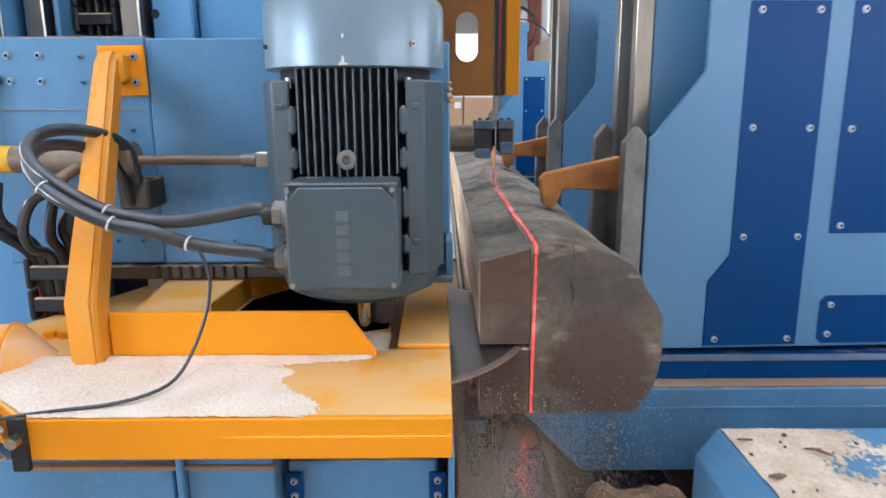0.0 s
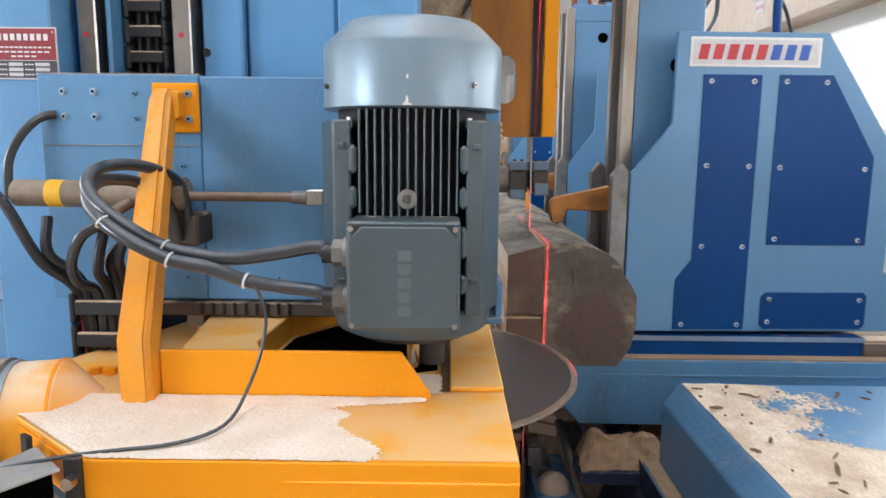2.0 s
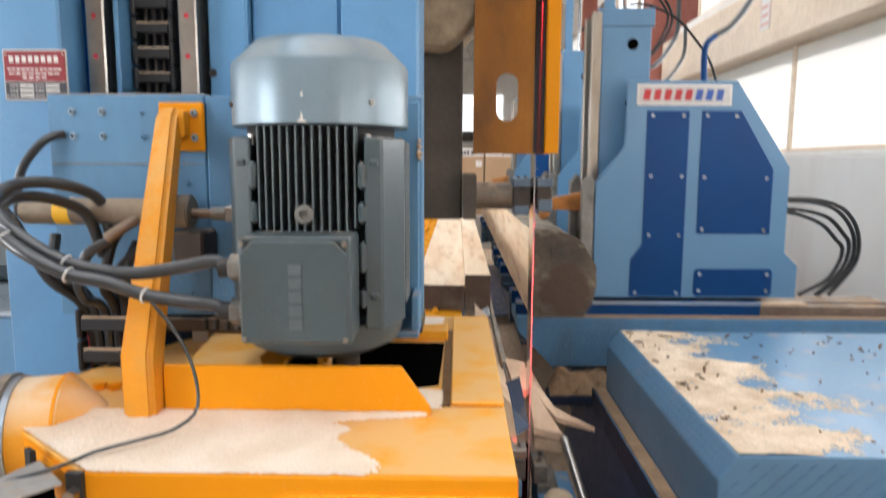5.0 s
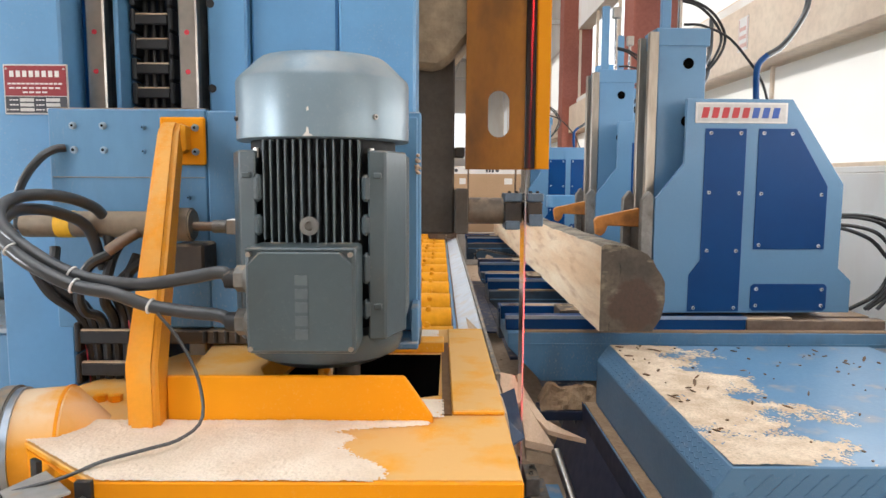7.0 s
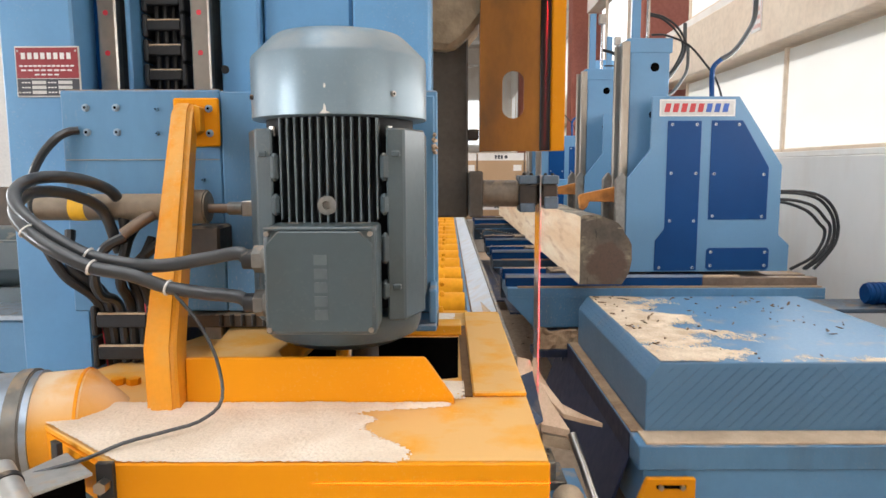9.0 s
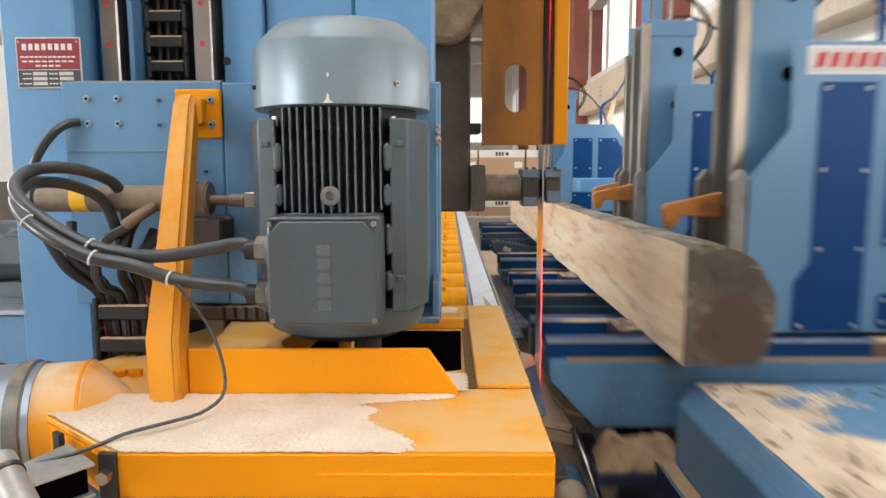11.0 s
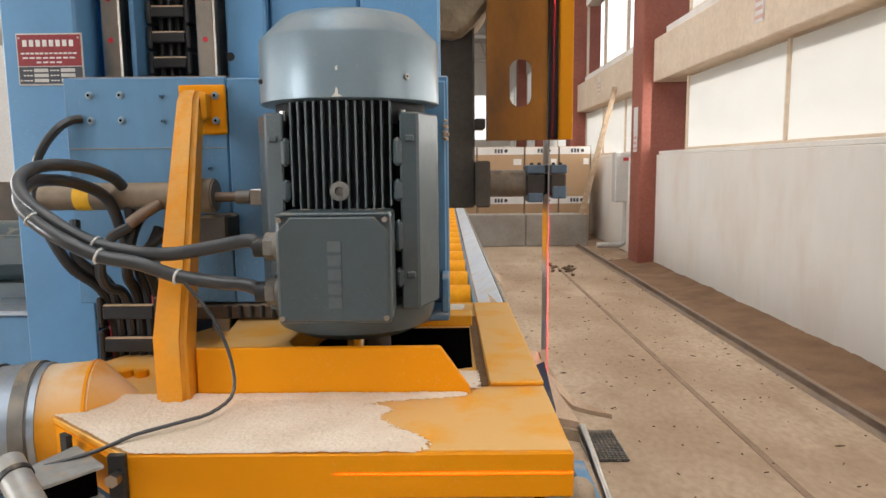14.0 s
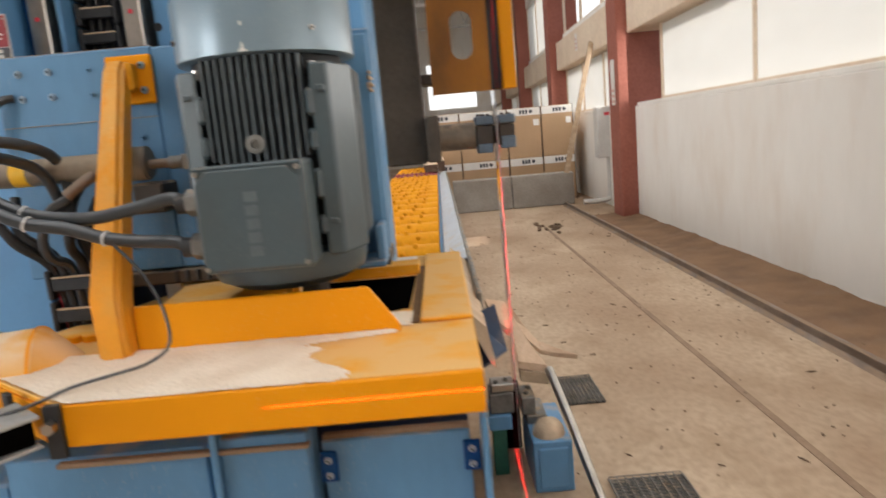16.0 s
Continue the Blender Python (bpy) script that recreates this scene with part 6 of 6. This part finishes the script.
    part("skirt", box(x0 - 0.04, x1, ya - 0.12, ya + 0.3, 0.06, 0.2895, 0.003), BLUE, c)
    part("end_lug", prism([(0.655, 0.16), (0.70, 0.275), (0.88, 0.275), (0.88, 0.08), (0.685, 0.08)], "y", ya - 0.17, ya - 0.145, 0.002), ORANGE, c, "yellow-orange lug")
    # Black plate drawn as the slot's shade.
    part("lug_slot", box(0.735, 0.845, ya - 0.1712, ya - 0.1702, 0.238, 0.252), SHADE_BLACK, c, "black plate for the slot's shade")
    for x in (0.75, 0.83):
        part("lug_bolt", cyl((x, ya - 0.17, 0.245), (0, -1, 0), 0.010, 0.012, 6), STEEL, c)
    bm = bmesh.new()
    for i in range(49):
        for j in range(10):
            x, z = x0 + 0.016 + i * 0.0258, 0.404 + j * 0.0258
            if z > zt - 0.082 and x < x0 + 0.075 or z > zt - 0.014:
                continue
            d = 0.0088 if (i + j) % 2 else -0.0088
            prism([(x - 0.0108, z + d - 0.0016), (x + 0.0108, z - d - 0.0016), (x + 0.0108, z - d + 0.0016), (x - 0.0108, z + d + 0.0016)], "y", ya - 0.0032, ya - 0.0002, 0, bm)
    bevel = Vector((-0.07, 0, 0.05)).normalized()
    for j in range(66):
        for i in range(4):
            mid = Vector((x0 + 0.006 + 0.0115 * i, ya + 0.012 + 0.0203 * j + 0.01 * (i % 2), zt - 0.0616 + 0.0161 * i))
            along, across = Vector((0, 1, 0)), Vector((0.05, 0, 0.07)).normalized()
            d = along * 0.007 + across * (0.004 if (i + j) % 2 else -0.004)
            e = d.cross(bevel).normalized() * 0.0018
            lo, hi = mid + bevel * 0.0002, mid + bevel * 0.0009
            ring = [bm.verts.new(p) for p in (lo - d - e, lo + d - e, lo + d + e, lo - d + e)]
            top = [bm.verts.new(p) for p in (hi - d - e * 0.5, hi + d - e * 0.5, hi + d + e * 0.5, hi - d + e * 0.5)]
            bm.faces.new(top)
            for q in range(4):
                bm.faces.new((ring[q], ring[(q + 1) % 4], top[(q + 1) % 4], top[q]))
    part("tread_relief", bm, BLUE_DIM, c, "raised tread pattern")
    for y in (0.4, 5.2):
        for x in (1.47, 2.2):
            part("wheel", cyl((x - 0.02, y, 0.14), (1, 0, 0), 0.10 if x < 2 else 0.085, 0.05, 24, 0.004), DULL, c, "steel wheel", True)
    return c


car = carriage()


def platform_dust(x, y):
    """Sawdust along the near edges of the platform, thin patches elsewhere."""
    near = 0.62 - (x - 0.79) * 1.45 - max(0, (y + 0.9)) * 0.1
    front = 0.25 - (y + 1.44) * 3.5
    return max(min(near * 2.2, 0.9), front) + 0.75 * noise.noise((x * 3.2, y * 7, 1.5)) + 0.35 * noise.noise((x * 14, y * 14, 4.5)) - 0.12


pdust = dust_sheet("platform_sawdust", 0.79, 2.0, -1.435, -0.10, 0.6682, 0.0065, platform_dust, DUST_PALE, "trodden sawdust on the carriage platform", lumps=22, seed=7.0, depth=0.007, dither=0.4)
chips = bmesh.new()
rnd = random.Random(4)
for k in range(80):
    x, y = 0.80 + rnd.random() ** 1.6 * 1.1, -1.45 + rnd.random() ** 0.6 * 1.3
    m = Matrix.Translation((x, y, 0.682)) @ Euler((rnd.uniform(-0.3, 0.3), rnd.uniform(-0.3, 0.3), rnd.uniform(0, 3))).to_matrix().to_4x4() @ Matrix.Diagonal((0.006 + 0.045 * rnd.random() ** 2.5, rnd.uniform(0.005, 0.014), 0.006, 1))
    bmesh.ops.create_icosphere(chips, subdivisions=1, radius=0.6, matrix=m)
bark_chips = solo("bark_chips", chips, CHIP, "scattered dark bark chips on the platform", "bark chips", kind="stuff")
scraps = bmesh.new()
for k in range(420):
    x, y = rnd.uniform(0.35, 2.75), 2.3 + rnd.random() ** 1.2 * 8.5
    m = Matrix.Translation((x, y, 0.004)) @ Euler((0, 0, rnd.uniform(0, 3))).to_matrix().to_4x4() @ Matrix.Diagonal((0.006 + 0.05 * rnd.random() ** 3, rnd.uniform(0.004, 0.013), 0.006, 1))
    bmesh.ops.create_icosphere(scraps, subdivisions=1, radius=0.6, matrix=m)
for k in range(14):
    m = Matrix.Translation((rnd.gauss(1.5, 0.12), rnd.gauss(9.15, 0.25), 0.02)) @ Euler((rnd.uniform(-0.4, 0.4), rnd.uniform(-0.4, 0.4), rnd.uniform(0, 3))).to_matrix().to_4x4() @ Matrix.Diagonal((rnd.uniform(0.05, 0.16), rnd.uniform(0.03, 0.06), 0.03, 1))
    bmesh.ops.create_icosphere(scraps, subdivisions=1, radius=0.6, matrix=m)
solo("floor_scraps", scraps, CHIP, "small bark scraps on the floor", "bark scraps", kind="stuff")


DRIFT = mat("dark_brown_sawdust", (0.29, 0.17, 0.09), (0.2, 0.113, 0.06), 0.95, scale=3, fine=70, bump=0.8, grime=0.4, grime_color=(0.26, 0.18, 0.12))


def drift():
    """Sawdust banked up against the low wall."""
    bm = bmesh.new()
    rows = []
    for j in range(181):
        y = 1.0 + j * 0.05
        row = []
        for i in range(11):
            u = i / 10
            x = 2.27 + 0.59 * u
            h = 0.06 * u ** 2.2 * (0.75 + 0.35 * noise.noise((y * 1.7, 1.0, 2.0)) + 0.18 * noise.noise((y * 6, u * 2, 5.0)) + 0.08 * noise.noise((y * 19, u * 5, 7.0)))
            row.append(bm.verts.new((x, y, 0.002 + max(0.0, h) + 0.004 * noise.noise((x * 30, y * 30, 1.0)) * u)))
        rows.append(row)
    for a, b in zip(rows, rows[1:]):
        for i in range(10):
            bm.faces.new((a[i], a[i + 1], b[i + 1], b[i]))
    return solo("floor_sawdust", bm, DRIFT, "brown sawdust banked against the low wall", "sawdust", kind="stuff", smooth=True)


drift()


def dust_cloud(count):
    """Fine airborne grains, thickest where the blade throws them down."""
    gen = random.Random(41)
    verts, faces = [], []
    for _ in range(count):
        at = Vector((0.15 + abs(gen.gauss(0.0, 0.17)), gen.gauss(1.64, 0.12), gen.triangular(0.15, 0.90, 0.5)))
        r = gen.uniform(0.0008, 0.0016)
        k = len(verts)
        turn = gen.random() * 6.283
        for q in range(3):
            verts.append(at + Vector((r * math.cos(turn + 2.094 * q), r * gen.uniform(-0.5, 0.5), r * math.sin(turn + 2.094 * q))))
        verts.append(at + Vector((0, -r * 0.8, 0)))
        faces += [(k, k + 1, k + 2), (k, k + 1, k + 3), (k + 1, k + 2, k + 3), (k + 2, k, k + 3)]
    me = bpy.data.meshes.new("sawdust_cloud")
    me.from_pydata(verts, [], faces)
    me.materials.append(DUST_PALE)
    return tagged(new("sawdust_cloud", me), "pale cloud of fine sawdust sinking under the log", "sawdust", "", "stuff")


cloud = dust_cloud(60000)


def motions():
    """All that moves: the carriage out and back, the headblocks' side shift, the motor's retreat, the boards' fall."""
    out = [(0.0, 1.72), (0.5, 1.884), (1.0, 2.052), (1.5, 2.212), (2.0, 2.374), (2.5, 2.541), (3.0, 2.711), (3.5, 2.879), (4.0, 3.05), (4.5, 3.213), (5.0, 3.29), (5.2, 3.285), (6.2, 3.28), (7.3, 3.27), (7.5, 3.27), (8.0, 3.28),
           (8.5, 3.625), (9.0, 4.078), (9.2, 4.12), (9.5, 4.027), (10.0, 3.707), (10.2, 3.56), (10.6, 3.14), (11.2, 1.95), (11.8, 0.45), (12.3, -0.74), (12.5, -1.20), (12.8, -1.92), (13.0, -2.48), (13.3, -3.37), (13.5, -3.97), (14.0, -5.5),
           (14.6, -7.4), (15.0, -8.6), (16.0, -11.5)]
    def lerp(rows, t):
        for (a, u), (b, v) in zip(rows, rows[1:]):
            if a <= t <= b:
                return u + (v - u) * (t - a) / (b - a)
        return rows[-1][1]
    side = [(0.0, 0.0), (4.5, 0.0), (5.0, 0.05), (5.2, 0.129), (6.3, 0.408), (16.0, 0.408)]
    spare = [(0.0, 0.36), (10.4, 0.36), (11.8, 0.0), (16.0, 0.0)]
    times = sorted({t for t, _ in out} | {t for t, _ in side} | {10.4})
    walk(car, [(t, pose(0, y, LIFT)) for t, y in out])
    for ob in (pdust, bark_chips):
        walk(ob, [(t, pose(0, y, LIFT)) for t, y in out])
    walk(log, [(t, pose(lerp(side, t), lerp(out, t) + LOG_START, LIFT)) for t in times])
    for k, (ob, dy) in enumerate(zip(heads, HEAD_Y)):
        walk(ob, [(t, pose(lerp(side, t) + (lerp(spare, t) if k == 2 else 0.0), lerp(out, t) + dy - 0.033, LIFT, 0, 0, HEAD_YAW)) for t in times])
    early = [(t, y + LOG_START) for t, y in out if t <= 3.0]
    def board_rows(x0, z0, rest, tilt):
        x, z = rest
        rows = [(t, pose(x0, y, z0 + LIFT)) for t, y in early]
        rows += [(3.15, pose(x0 - 0.05, 2.62, z0, 0, tilt * 0.25, 0)), (3.35, pose((x0 + x) / 2, 2.80, (z0 + z) / 2 + 0.02, 0, tilt * 0.7, 0)), (3.6, pose(x, 2.98, z, 0, tilt, 0))]
        return rows + [(t, pose(x, y, z, 0, tilt, 0)) for t, y in ((4.6, 3.0), (5.2, 3.05), (5.7, 3.6), (7.0, 7.4), (8.4, 10.4), (16.0, 10.4))]
    walk(slab_top, board_rows(0.2525, 1.03, (-0.045, 0.888), -89))
    walk(slab_low, board_rows(0.2525, 0.83, (0.119, 0.909), 0))
    walk(cloud, [(t, pose(0.06 * t, 0.08 * t, z)) for t, z in ((0.0, 0.0), (0.3, -0.07), (0.6, -0.24), (1.0, -0.62), (1.4, -1.0))] + [(16.0, pose(0.084, 0.112, -1.0))])
    my = 1.617
    shift = [(0.0, -0.070), (2.65, -0.070), (2.8, -0.085), (2.9, -0.105), (3.0, -0.14), (3.1, -0.178), (3.2, -0.222), (3.3, -0.25), (3.5, -0.272), (16.0, -0.272)]
    for ob in (motor, supply):
        walk(ob, [(t, pose(x, my, 0)) for t, x in shift])
    for k, bit in enumerate(lead_bits):
        walk(bit, [(t, lead_pose(k, (x + 0.070) / -0.202)) for t, x in shift])


motions()
